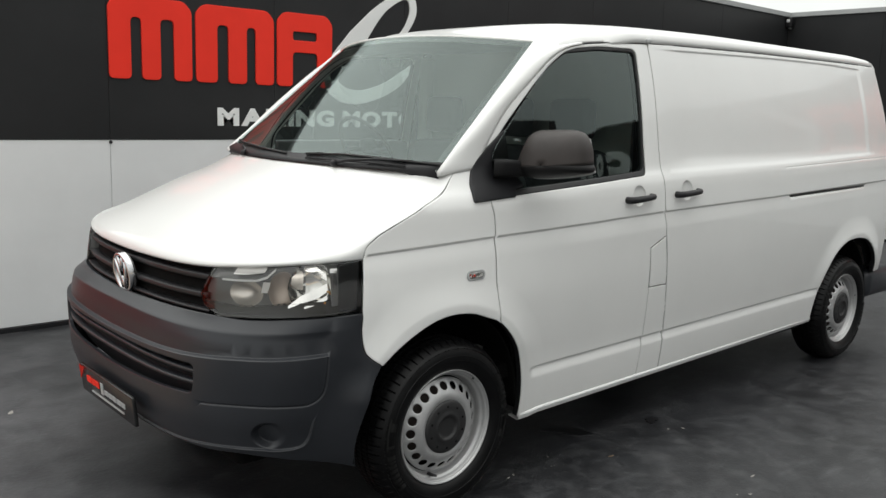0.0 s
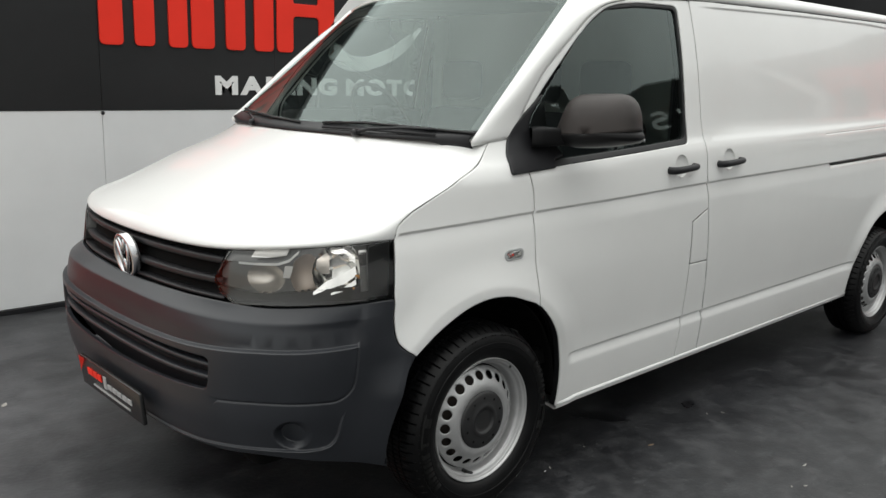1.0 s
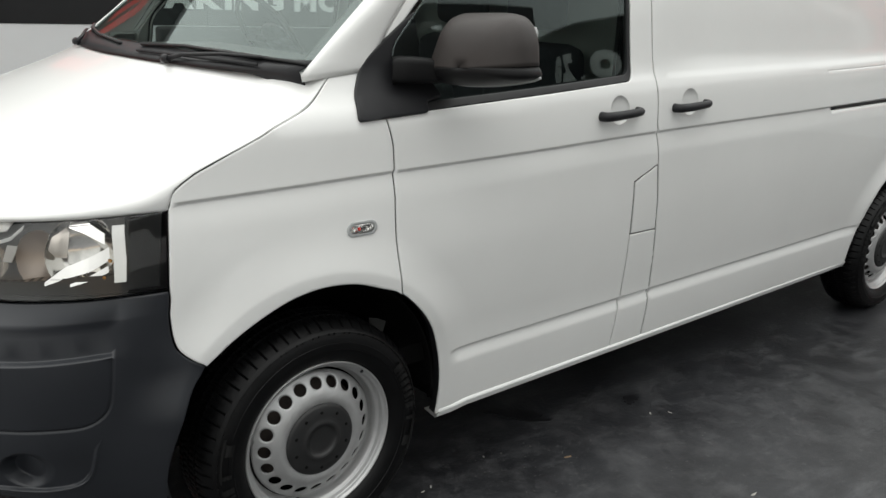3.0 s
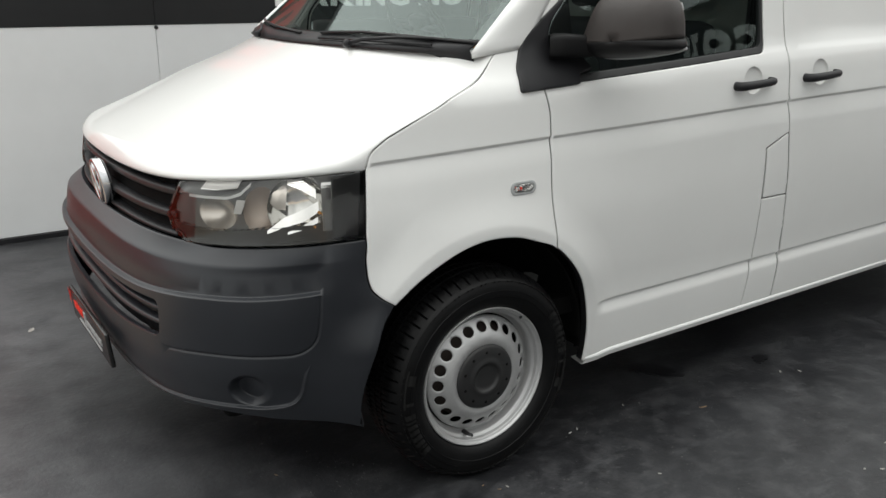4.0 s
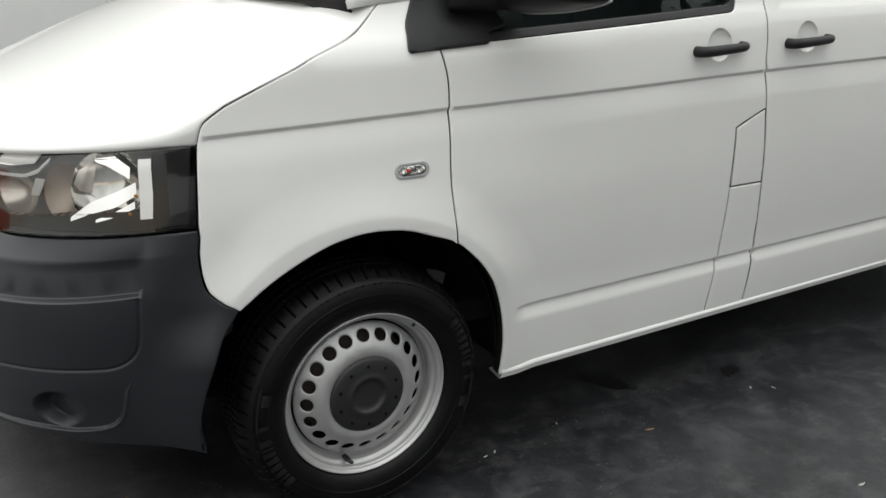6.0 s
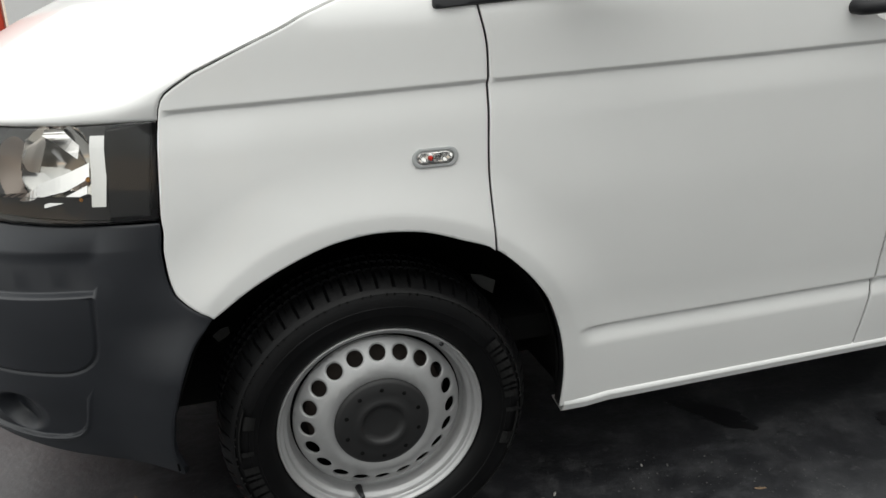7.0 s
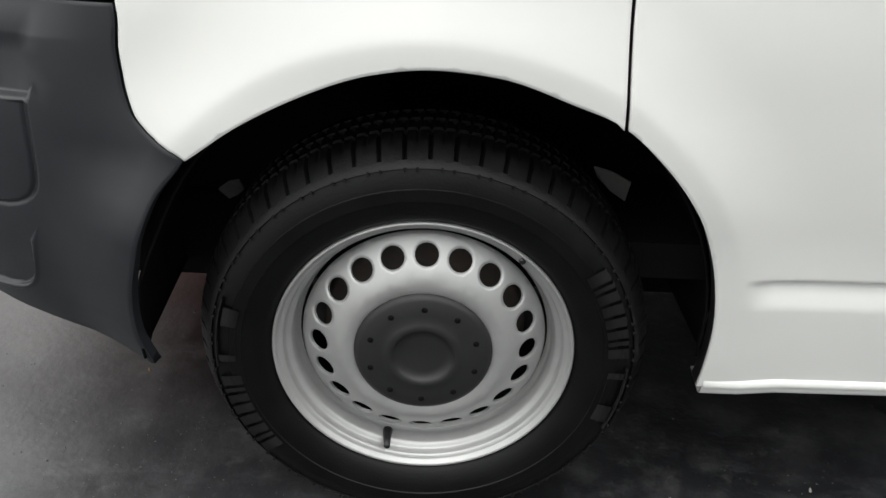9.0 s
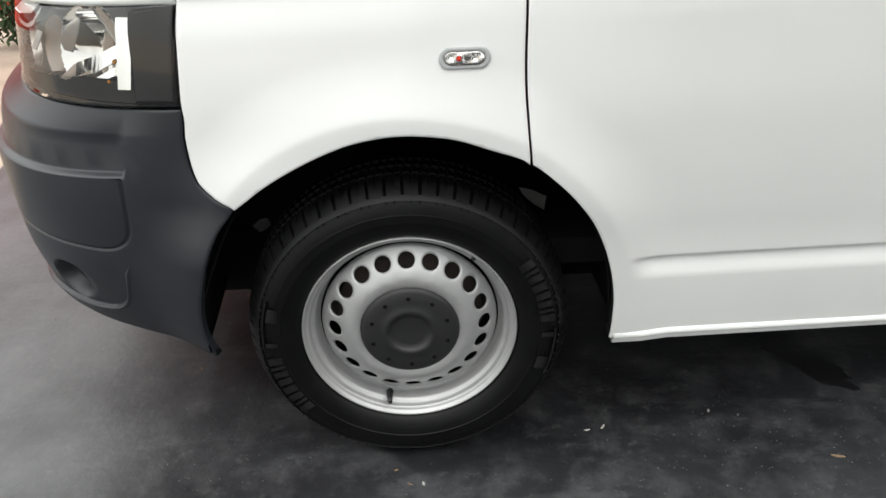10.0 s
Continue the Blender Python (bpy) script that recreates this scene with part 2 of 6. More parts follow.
    c = mix(both, c, (0.30, 0.30, 0.28, 1))
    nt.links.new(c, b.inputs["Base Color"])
    b.inputs["Specular IOR Level"].default_value = 0.42
    rr = nt.nodes.new("ShaderNodeMapRange")
    rr.inputs["To Min"].default_value, rr.inputs["To Max"].default_value = 0.20, 0.62
    nt.links.new(mid.outputs["Fac"], rr.inputs["Value"])
    nt.links.new(rr.outputs[0], b.inputs["Roughness"])
    bp = nt.nodes.new("ShaderNodeBump")
    bp.inputs["Strength"].default_value, bp.inputs["Distance"].default_value = 0.35, 0.004
    nt.links.new(fine.outputs["Fac"], bp.inputs["Height"])
    nt.links.new(bp.outputs["Normal"], b.inputs["Normal"])
    return m


FLOOR = floor_material()


# ---------------------------------------------------------------- mesh helpers
def part(name, bm, mat, parent, label="", smooth=True):
    """Links a bmesh (or mesh) as one mesh object, under parent if there is one."""
    if isinstance(bm, bmesh.types.BMesh):
        me = bpy.data.meshes.new(name)
        bm.normal_update()
        bm.to_mesh(me)
        bm.free()
        if smooth:
            me.shade_smooth()
    else:
        me = bm
    if mat:
        me.materials.append(mat)
    ob = new(name, me)
    ob.parent = parent
    return tagged(ob, label)


def flat(ob):
    ob.data.shade_flat()
    return ob


def box(x0, x1, y0, y1, z0, z1, bevel=0.0, seg=2):
    bm = bmesh.new()
    bmesh.ops.create_cube(bm, size=1.0, matrix=Matrix.LocRotScale(
        ((x0 + x1) / 2, (y0 + y1) / 2, (z0 + z1) / 2), None, (x1 - x0, y1 - y0, z1 - z0)))
    if bevel:
        bmesh.ops.bevel(bm, geom=list(bm.edges), offset=bevel, segments=seg, profile=0.5, affect="EDGES")
    return bm


def revolve(profile, segs, axis_at=(0, 0, 0), dent=None):
    """Turns (radius, y) pairs round the y axis. dent(i, j) gives a change of radius for profile point i, segment j."""
    bm = bmesh.new()
    rows = []
    for j in range(segs):
        a = 2 * math.pi * j / segs
        row = []
        for i, (r, y) in enumerate(profile):
            rr = r + (dent(i, j) if dent else 0.0)
            row.append(bm.verts.new((axis_at[0] + rr * math.sin(a), axis_at[1] + y, axis_at[2] + rr * math.cos(a))))
        rows.append(row)
    for j in range(segs):
        p, q = rows[j], rows[(j + 1) % segs]
        for i in range(len(profile) - 1):
            bm.faces.new((p[i], q[i], q[i + 1], p[i + 1]))
    return bm


def tube(points, radius, segs=8, taper=None):
    """A round bar along points."""
    bm = bmesh.new()
    pts = [Vector(p) for p in points]
    rings = []
    for k, p in enumerate(pts):
        d = (pts[min(k + 1, len(pts) - 1)] - pts[max(k - 1, 0)]).normalized()
        up = Vector((0, 0, 1)) if abs(d.z) < 0.9 else Vector((1, 0, 0))
        s = d.cross(up).normalized()
        w = s.cross(d)
        r = radius * (taper[k] if taper else 1.0)
        rings.append([bm.verts.new(p + r * (math.cos(2 * math.pi * j / segs) * s + math.sin(2 * math.pi * j / segs) * w)) for j in range(segs)])
    for a, b in zip(rings, rings[1:]):
        for j in range(segs):
            bm.faces.new((a[j], a[(j + 1) % segs], b[(j + 1) % segs], b[j]))
    bm.faces.new(rings[0][::-1])
    bm.faces.new(rings[-1])
    bmesh.ops.recalc_face_normals(bm, faces=list(bm.faces))
    return bm


def loft(rows, closed=False):
    """A grid surface through rows of points."""
    bm = bmesh.new()
    vs = [[bm.verts.new(p) for p in row] for row in rows]
    for a, b in zip(vs, vs[1:]):
        for j in range(len(a) - 1):
            bm.faces.new((a[j], a[j + 1], b[j + 1], b[j]))
        if closed:
            bm.faces.new((a[-1], a[0], b[0], b[-1]))
    return bm


def thick(ob, t, offset=-1.0):
    s = ob.modifiers.new("thickness", "SOLIDIFY")
    s.thickness, s.offset = t, offset
    return ob


def ss(a, b, x):
    t = np.clip((x - a) / (b - a), 0, 1)
    return t * t * (3 - 2 * t)


def table(pairs):
    """A smooth monotone curve through (x, y) pairs, as a function of arrays."""
    xs, ysv = np.array([p[0] for p in pairs], float), np.array([p[1] for p in pairs], float)
    h, d = np.diff(xs), np.diff(ysv) / np.diff(xs)
    m = np.zeros(len(xs))
    m[0], m[-1] = d[0], d[-1]
    for i in range(1, len(xs) - 1):
        m[i] = 0 if d[i - 1] * d[i] <= 0 else 2 * d[i - 1] * d[i] / (d[i - 1] + d[i])
    fx = np.linspace(xs[0], xs[-1], 3000)
    k = np.clip(np.searchsorted(xs, fx, side="right") - 1, 0, len(h) - 1)
    t = (fx - xs[k]) / h[k]
    fy = ((2 * t**3 - 3 * t**2 + 1) * ysv[k] + (t**3 - 2 * t**2 + t) * h[k] * m[k]
          + (-2 * t**3 + 3 * t**2) * ysv[k + 1] + (t**3 - t**2) * h[k] * m[k + 1])
    return lambda x: np.interp(x, fx, fy)


def smooth_line(pts, step=0.015, closed=False):
    """A Catmull-Rom line through 2D or 3D points, sampled at about step."""
    p = [np.array(q, float) for q in pts]
    n = len(p)
    out = []
    for i in range(n if closed else n - 1):
        a, b = p[i], p[(i + 1) % n]
        a0 = p[(i - 1) % n] if closed or i > 0 else 2 * a - b
        b1 = p[(i + 2) % n] if closed or i + 2 < n else 2 * b - a
        k = max(2, int(np.linalg.norm(b - a) / step))
        for j in range(k):
            t = j / k
            out.append(0.5 * (2 * a + (b - a0) * t + (2 * a0 - 5 * a + 4 * b - b1) * t * t + (3 * a - a0 - 3 * b + b1) * t**3))
    if not closed:
        out.append(p[-1])
    return [tuple(q) for q in out]


def straight(pts, step=0.015):
    """A polyline sampled at about step."""
    out = []
    for a, b in zip(pts, pts[1:]):
        a, b = np.array(a, float), np.array(b, float)
        k = max(1, int(np.linalg.norm(b - a) / step))
        out += [tuple(a + (b - a) * j / k) for j in range(k)]
    return out + [tuple(pts[-1])]


def rounded(pts, r, seg=5):
    """A closed polygon with its corners rounded."""
    out, n = [], len(pts)
    for i in range(n):
        p0, p1, p2 = (np.array(pts[k % n], float) for k in (i - 1, i, i + 1))
        d0, d2 = p0 - p1, p2 - p1
        l0, l2 = np.linalg.norm(d0), np.linalg.norm(d2)
        rr = min(r, 0.45 * l0, 0.45 * l2)
        a, b = p1 + d0 / l0 * rr, p1 + d2 / l2 * rr
        for j in range(seg + 1):
            t = j / seg
            out.append(tuple((1 - t)**2 * a + 2 * t * (1 - t) * p1 + t * t * b))
    return out


def dense(poly, step):
    return straight(list(poly) + [poly[0]], step)[:-1]


def inside(poly, q):
    """Which of the points q (N, 2) lie in the polygon."""
    p = np.array(poly)
    r = np.roll(p, -1, 0)
    x, y = q[:, 0][:, None], q[:, 1][:, None]
    cond = (p[None, :, 1] > y) != (r[None, :, 1] > y)
    den = np.where(r[:, 1] == p[:, 1], 1e-9, r[:, 1] - p[:, 1])
    xi = (r[:, 0] - p[:, 0])[None] * (y - p[None, :, 1]) / den[None] + p[None, :, 0]
    return (cond & (x < xi)).sum(1) % 2 == 1


def line_dist(line, u, v):
    """The distance of points (arrays) from a polyline."""
    best = np.full(np.shape(u), 9.0)
    for (a0, a1), (b0, b1) in zip(line, line[1:]):
        dx, dy = b0 - a0, b1 - a1
        t = np.clip(((u - a0) * dx + (v - a1) * dy) / max(dx * dx + dy * dy, 1e-12), 0, 1)
        best = np.minimum(best, np.hypot(u - a0 - t * dx, v - a1 - t * dy))
    return best


from mathutils.geometry import delaunay_2d_cdt


def panel(name, outline, surf, mat, parent, holes=(), step=0.045, edge=0.015, depth=0.03, lines=(), lift=0.0, label="", roll=0.0015):
    """A sheet panel cut to an outline in the surface's own (u, v), with rounded, turned-in edges."""
    loops = [dense(outline, edge)] + [dense(h, edge) for h in holes]
    pts, edges = [], []
    for lp in loops:
        k = len(pts)
        pts += lp
        edges += [(k + i, k + (i + 1) % len(lp)) for i in range(len(lp))]
    bnd = np.array(pts)
    ins = lambda q: inside(loops[0], q) & np.all([~inside(h, q) for h in loops[1:]], axis=0) if len(loops) > 1 else inside(loops[0], q)
    ring = []
    for lp in loops:
        a = np.array(lp)
        t = np.roll(a, -1, 0) - np.roll(a, 1, 0)
        nn = np.stack([-t[:, 1], t[:, 0]], 1) / np.maximum(np.linalg.norm(t, axis=1), 1e-9)[:, None]
        for s in (1, -1):
            ring.append(a + s * 0.005 * nn)
    cand = [np.concatenate(ring)]
    lo, hi = bnd.min(0), bnd.max(0)
    gu, gv = np.meshgrid(np.arange(lo[0] + step / 2, hi[0], step), np.arange(lo[1] + step / 2, hi[1], step))
    gu = gu + (np.arange(gu.shape[0]) % 2)[:, None] * step * 0.5
    grid = np.stack([gu.ravel(), gv.ravel()], 1)
    feats = []
    for line, hw in lines:
        offs = hw if isinstance(hw, tuple) else [s * hw for s in (-1.7, -1.0, -0.5, 0, 0.5, 1.0, 1.7)]
        a = np.array(straight(line, 0.022))
        t = np.gradient(a, axis=0)
        nn = np.stack([-t[:, 1], t[:, 0]], 1) / np.maximum(np.linalg.norm(t, axis=1), 1e-9)[:, None]
        for s in offs:
            feats.append(a + s * nn)
    if feats:
        f = np.concatenate(feats)
        keep = np.array([np.min(np.hypot(*(f - g).T)) > 0.4 * step for g in grid]) if len(grid) else np.zeros(0, bool)
        grid = grid[keep]
        rows_of = np.concatenate([np.full(len(r), k) for k, r in enumerate(feats)])
    keep = np.array([np.min(np.hypot(*(bnd - g).T)) > 0.35 * step for g in grid], bool) if len(grid) else np.zeros(0, bool)
    cand.append(grid[keep])
    q = np.concatenate(cand)
    q = q[ins(q)]
    q = q[np.array([np.min(np.hypot(*(bnd - g).T)) > 0.003 for g in q], bool)] if len(q) else q
    if feats:
        ok = ins(f)
        ok[ok] = np.array([np.min(np.hypot(*(bnd - g).T)) > 0.0035 for g in f[ok]], bool)
        k0 = len(pts) + len(q)
        number = np.cumsum(ok) - 1
        for i in range(len(f) - 1):
            if ok[i] and ok[i + 1] and rows_of[i] == rows_of[i + 1]:
                edges.append((int(k0 + number[i]), int(k0 + number[i + 1])))
        q = np.concatenate([q, f[ok]])
    allp = [Vector((float(a), float(b))) for a, b in pts] + [Vector((float(a), float(b))) for a, b in q]
    vs, _, fs, _, _, _ = delaunay_2d_cdt(allp, edges, [], 0, 1e-5)
    uv = np.array([(v.x, v.y) for v in vs])
    tri = np.array([f for f in fs if len(f) == 3])
    tri = tri[ins(uv[tri].mean(1))]
    a, b, c = uv[tri[:, 0]], uv[tri[:, 1]], uv[tri[:, 2]]
    area = (b[:, 0] - a[:, 0]) * (c[:, 1] - a[:, 1]) - (b[:, 1] - a[:, 1]) * (c[:, 0] - a[:, 0])
    tri[area < 0] = tri[area < 0][:, ::-1]
    tri = tri[np.abs(area) > 1e-9]
    used = np.unique(tri)
    remap = -np.ones(len(uv), int)
    remap[used] = np.arange(len(used))
    uv, tri = uv[used], remap[tri]
    u, v = uv[:, 0], uv[:, 1]
    e = 0.0015
    p = surf(u, v)
    n = np.cross(surf(u + e, v) - surf(u - e, v), surf(u, v + e) - surf(u, v - e))
    n /= np.maximum(np.linalg.norm(n, axis=1), 1e-12)[:, None]
    p = p + lift * n
    directed = {}
    for t in tri:
        for i in range(3):
            directed[(t[i], t[(i + 1) % 3])] = 1
    rim = [(i, j) for (i, j) in directed if (j, i) not in directed]
    out = np.zeros_like(p)
    for i, j in rim:
        o = np.cross(p[j] - p[i], n[i] + n[j])
        o /= max(np.linalg.norm(o), 1e-9)
        out[i] += o
        out[j] += o
    ln = np.linalg.norm(out, axis=1)
    on = ln > 1e-6
    out[on] /= ln[on][:, None]
    vn = n.copy()
    vn[on] = n[on] * 0.8 + out[on] * 0.6
    top = p.copy()
    top[on] -= roll * n[on]
    idx = np.nonzero(on)[0]
    m = len(p)
    up = {k: m + i for i, k in enumerate(idx)}
    dn = {k: m + len(idx) + i for i, k in enumerate(idx)}
    lip = {k: m + 2 * len(idx) + i for i, k in enumerate(idx)}
    shallow = 0.15 * depth
    verts = np.concatenate([top, top[idx], top[idx] - depth * n[idx], top[idx] - shallow * n[idx]])
    norms = np.concatenate([vn, out[idx], out[idx], out[idx]])
    faces = [tuple(int(x) for x in t) for t in tri] + [(int(up[j]), int(up[i]), int(lip[i]), int(lip[j])) for i, j in rim]
    n_paint = len(faces)
    faces += [(int(lip[j]), int(lip[i]), int(dn[i]), int(dn[j])) for i, j in rim]
    me = bpy.data.meshes.new(name)
    me.from_pydata([tuple(x) for x in verts], [], faces)
    me.shade_smooth()
    me.normals_split_custom_set_from_vertices([tuple(x / max(np.linalg.norm(x), 1e-9)) for x in norms])
    ob = part(name, me, mat, parent, label)
    if mat is PAINT:
        # turned-in edges coloured black, in place of the shade in the gaps
        me.materials.append(SEAL_AND_GAP)
        me.polygons.foreach_set("material_index", [0] * n_paint + [1] * (len(faces) - n_paint))
    return ob


def mirrored(ob, parent, label=""):
    """The same part on the other side of the van."""
    src = ob.data
    co = np.zeros(len(src.vertices) * 3)
    src.vertices.foreach_get("co", co)
    co = co.reshape(-1, 3)
    co[:, 1] = 2 * YC - co[:, 1]
    nr = np.zeros(len(src.vertices) * 3)
    src.vertices.foreach_get("normal", nr)
    me = bpy.data.meshes.new(ob.name.split(".")[0])
    me.from_pydata([tuple(x) for x in co], [], [tuple(reversed(pl.vertices)) for pl in src.polygons])
    me.shade_smooth()
    got = part(ob.name.split(".")[0], me, src.materials[0] if src.materials else None, parent, label)
    for mod in ob.modifiers:
        if mod.type == "SOLIDIFY":
            thick(got, mod.thickness, mod.offset)
    return got


def thing(name, label, category, at=(0, 0, 0), group="", kind=""):
    ob = new(name)
    ob.empty_display_size = 0.2
    ob.location = at
    return tagged(ob, label, category, group, kind)


# ---------------------------------------------------------------- the setting
YW = 3.62          # inner face of the north wall
XE = 9.35          # inner face of the east wall
YS = -9.60         # inner face of the south wall
HW = 2.93          # height of the walls
BAND = 1.235       # top of the white panels

ground_me = bmesh.new()
bmesh.ops.create_grid(ground_me, x_segments=2, y_segments=2, size=0.5, matrix=Matrix.Diagonal((600, 600, 1, 1)))
ground = part("ground", ground_me, PAVING, None, "tan paved ground outside the yard")
ground.location.z = -0.012
tagged(ground, category="ground", kind="structure")
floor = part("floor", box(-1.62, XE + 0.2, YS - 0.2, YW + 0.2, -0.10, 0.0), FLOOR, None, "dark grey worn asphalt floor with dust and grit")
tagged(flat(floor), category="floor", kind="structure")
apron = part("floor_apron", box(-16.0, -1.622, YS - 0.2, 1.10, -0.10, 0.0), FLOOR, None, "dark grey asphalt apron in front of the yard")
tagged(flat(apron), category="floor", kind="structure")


def wall(name, label, length, place, HW=HW):
    """A wall along its own x: white panels below, a black banner band above, grey coping on top."""
    w = thing(name, label, "wall", kind="structure")
    w.matrix_world = place
    flat(part("wall_core", box(0, length, 0.02, 0.16, 0, HW), TRIM_GREY, w))
    n = max(1, round(length / 1.26))
    for i in range(n):
        a, b = 1.26 * i, 1.26 * (i + 1) if i < n - 1 else length
        part("white_panel", box(a + 0.0015, b - 0.0015, 0.0, 0.019, 0.035, BAND - 0.002, 0.0015, 1), WALL_WHITE, w, "white wall panel with fine joints", smooth=False)
        part("black_panel", box(a + 0.001, b - 0.001, -0.004, 0.019, BAND, HW - 0.05, 0.0015, 1), WALL_BLACK, w, "black banner panel", smooth=False)
        bolt = bmesh.new()
        bmesh.ops.create_cone(bolt, cap_ends=True, segments=10, radius1=0.013, radius2=0.009, depth=0.012,
                              matrix=pose(a + 0.004 if i else 0.03, -0.006, BAND - 0.016, 90, 0, 0))
        part("bolt", bolt, PLASTIC_DARK, w)
    flat(part("coping", box(0, length, -0.03, 0.19, HW - 0.05, HW + 0.012, 0.004, 1), TRIM_GREY, w, "grey coping strip"))
    flat(part("baseboard", box(0, length, -0.012, 0.019, 0.0, 0.033, 0.003, 1), PLASTIC_DARK, w, "dark foot strip"))
    return w


XN = -1.165        # west end of the north wall
wall_north = wall("wall_north", "white panelled wall with a black banner band above", XE - XN, pose(XN, YW, 0))
wall_east = wall("wall_east", "black and white panelled end wall", YW - 1.5, pose(XE, YW, 0, 0, 0, -90))
wall_east_high = wall("wall_east_high", "taller black and white part of the end wall with a sign", 1.499 - YS, pose(XE, 1.499, 0, 0, 0, -90), 3.45)
# unseen wall, made tall to keep low sky light off the van
wall_south_shade = wall("wall_south_shade", "unseen panelled wall across the yard, tall to block low light", XE + 1.0, pose(XE, YS, 0, 0, 0, 180), 4.6)

corner_lamp = thing("corner_floodlight", "small dark floodlight at the top corner of the walls", "floodlight", (XE - 0.06, YW - 0.05, 2.72))
part("lamp_body", box(-0.05, 0.05, -0.045, 0.045, 0.02, 0.15, 0.012, 2), PLASTIC_DARK, corner_lamp)
part("lens", box(-0.056, -0.049, -0.022, 0.022, 0.085, 0.125, 0.006, 2), SIGN_WHITE, corner_lamp, "white round lens")
part("bracket", box(-0.012, 0.060, -0.012, 0.012, 0.0, 0.025, 0.003, 1), TRIM_GREY, corner_lamp)

# the yard is open to the west: a red board stands past the wall's end
red_board = thing("red_board", "long red board fence past the end of the wall", "board fence")
flat(part("board", box(-9.0, -1.195, YW + 0.06, YW + 0.12, 0.14, 1.50, 0.006, 2), RED_PAINT, red_board))
for x in (-8.6, -6.4, -4.2, -2.3, -1.30):
    flat(part("post", box(x - 0.03, x + 0.03, YW + 0.121, YW + 0.18, 0.0, 1.45, 0.004, 1), TRIM_GREY, red_board, "grey steel post"))


def leafy(name, spot, size, count, seed):
    rnd = random.Random(seed)
    bm = bmesh.new()
    for _ in range(count):
        c = Vector((rnd.gauss(0, 0.42) * size[0], rnd.gauss(0, 0.42) * size[1], abs(rnd.gauss(0.45, 0.28)) * size[2])) + Vector(spot)
        r = rnd.uniform(0.02, 0.045)
        m = Matrix.Translation(c) @ Euler((rnd.uniform(0, 6), rnd.uniform(0, 6), rnd.uniform(0, 6))).to_matrix().to_4x4()
        vs = [bm.verts.new(m @ Vector(v)) for v in ((-r, 0, 0), (0, -r * 0.45, 0.2 * r), (r, 0, 0), (0, r * 0.45, 0.2 * r))]
        bm.faces.new(vs)
    return bm


shrub = thing("shrub", "low green shrub at the foot of the red board", "shrub", (-2.05, YW - 0.05, 0))
part("leaves", leafy("leaves", (0, 0, 0.02), (0.32, 0.14, 0.30), 900, 4), LEAF, shrub, smooth=False)
for k in range(5):
    part("stem", tube([(0.05 * (k - 2), 0, -0.01), (0.09 * (k - 2), 0.02 * (k % 2), 0.22)], 0.006, 6), BARK, shrub)


# ---------------------------------------------------------------- signs on the walls
def plate(name, outline, mat, parent, holes=(), t=0.012, label=""):
    """A flat cut-out shape in the wall's (x, z), t thick, standing on the wall's face."""
    return panel(name, outline, lambda u, v: np.stack([u, np.full_like(u, -0.004 - t), v], 1), mat, parent, holes=holes,
                 step=0.25, edge=0.03, depth=t, label=label, roll=0.0)


def stroke(points, widths):
    """The outline of a brush stroke along points."""
    line = np.array(smooth_line(points, 0.03))
    w = np.interp(np.linspace(0, 1, len(line)), np.linspace(0, 1, len(widths)), widths)
    t = np.gradient(line, axis=0)
    n = np.stack([-t[:, 1], t[:, 0]], 1) / np.linalg.norm(t, axis=1)[:, None]
    return [tuple(p) for p in line + n * w[:, None] / 2] + [tuple(p) for p in (line - n * w[:, None] / 2)[::-1]]


def comb(x0, x1, slots, z0=1.645, z1=2.19, top=2.055):
    """A rounded block with open slots from below."""
    pts = [(x0, z0), (x0, z1 - 0.06), (x0 + 0.06, z1), (x1 - 0.06, z1), (x1, z1 - 0.06), (x1, z0)]
    for a, b in reversed(slots):
        pts += [(b, z0), (b, top), (a, top), (a, z0)]
    return rounded(pts, 0.035, 4)


def letter(ch, parent, mat):
    """One raised letter in the built-in font, one unit high; returns the part and its width."""
    cu = bpy.data.curves.new("letter", "FONT")
    cu.body, cu.size, cu.extrude, cu.bevel_depth, cu.bevel_resolution, cu.resolution_u = ch, 1.0, 0.004, 0.0, 0, 3
    cu.offset = 0.052
    tmp = bpy.data.objects.new("letter", cu)
    scene.collection.objects.link(tmp)
    me = bpy.data.meshes.new_from_object(tmp.evaluated_get(bpy.context.evaluated_depsgraph_get()))
    bpy.data.objects.remove(tmp)
    co = np.zeros(len(me.vertices) * 3)
    me.vertices.foreach_get("co", co)
    co = co.reshape(-1, 3)
    lo, hi = co.min(0), co.max(0)
    q = (co - lo) / (hi - lo)
    me.vertices.foreach_set("co", np.stack([co[:, 0] - lo[0], -0.0045 - q[:, 2] * 0.005, q[:, 1]], 1).ravel())
    me.update()
    me.materials.clear()
    return part("letter", me, mat, parent), hi[0] - lo[0]


def lettering(words, x0, x1, z0, height, parent, mat):
    """A row of raised letters from x0 to x1 on the wall."""
    made, at = [], 0.0
    for ch in words:
        if ch == " ":
            at += 0.28
            continue
        ob, w = letter(ch, parent, mat)
        made.append((ob, at))
        at += w + 0.075
    k = (x1 - x0) / (at - 0.075)
    for ob, a in made:
        ob.matrix_basis = Matrix.LocRotScale((x0 + a * k, 0, z0), None, (k, 1, height))


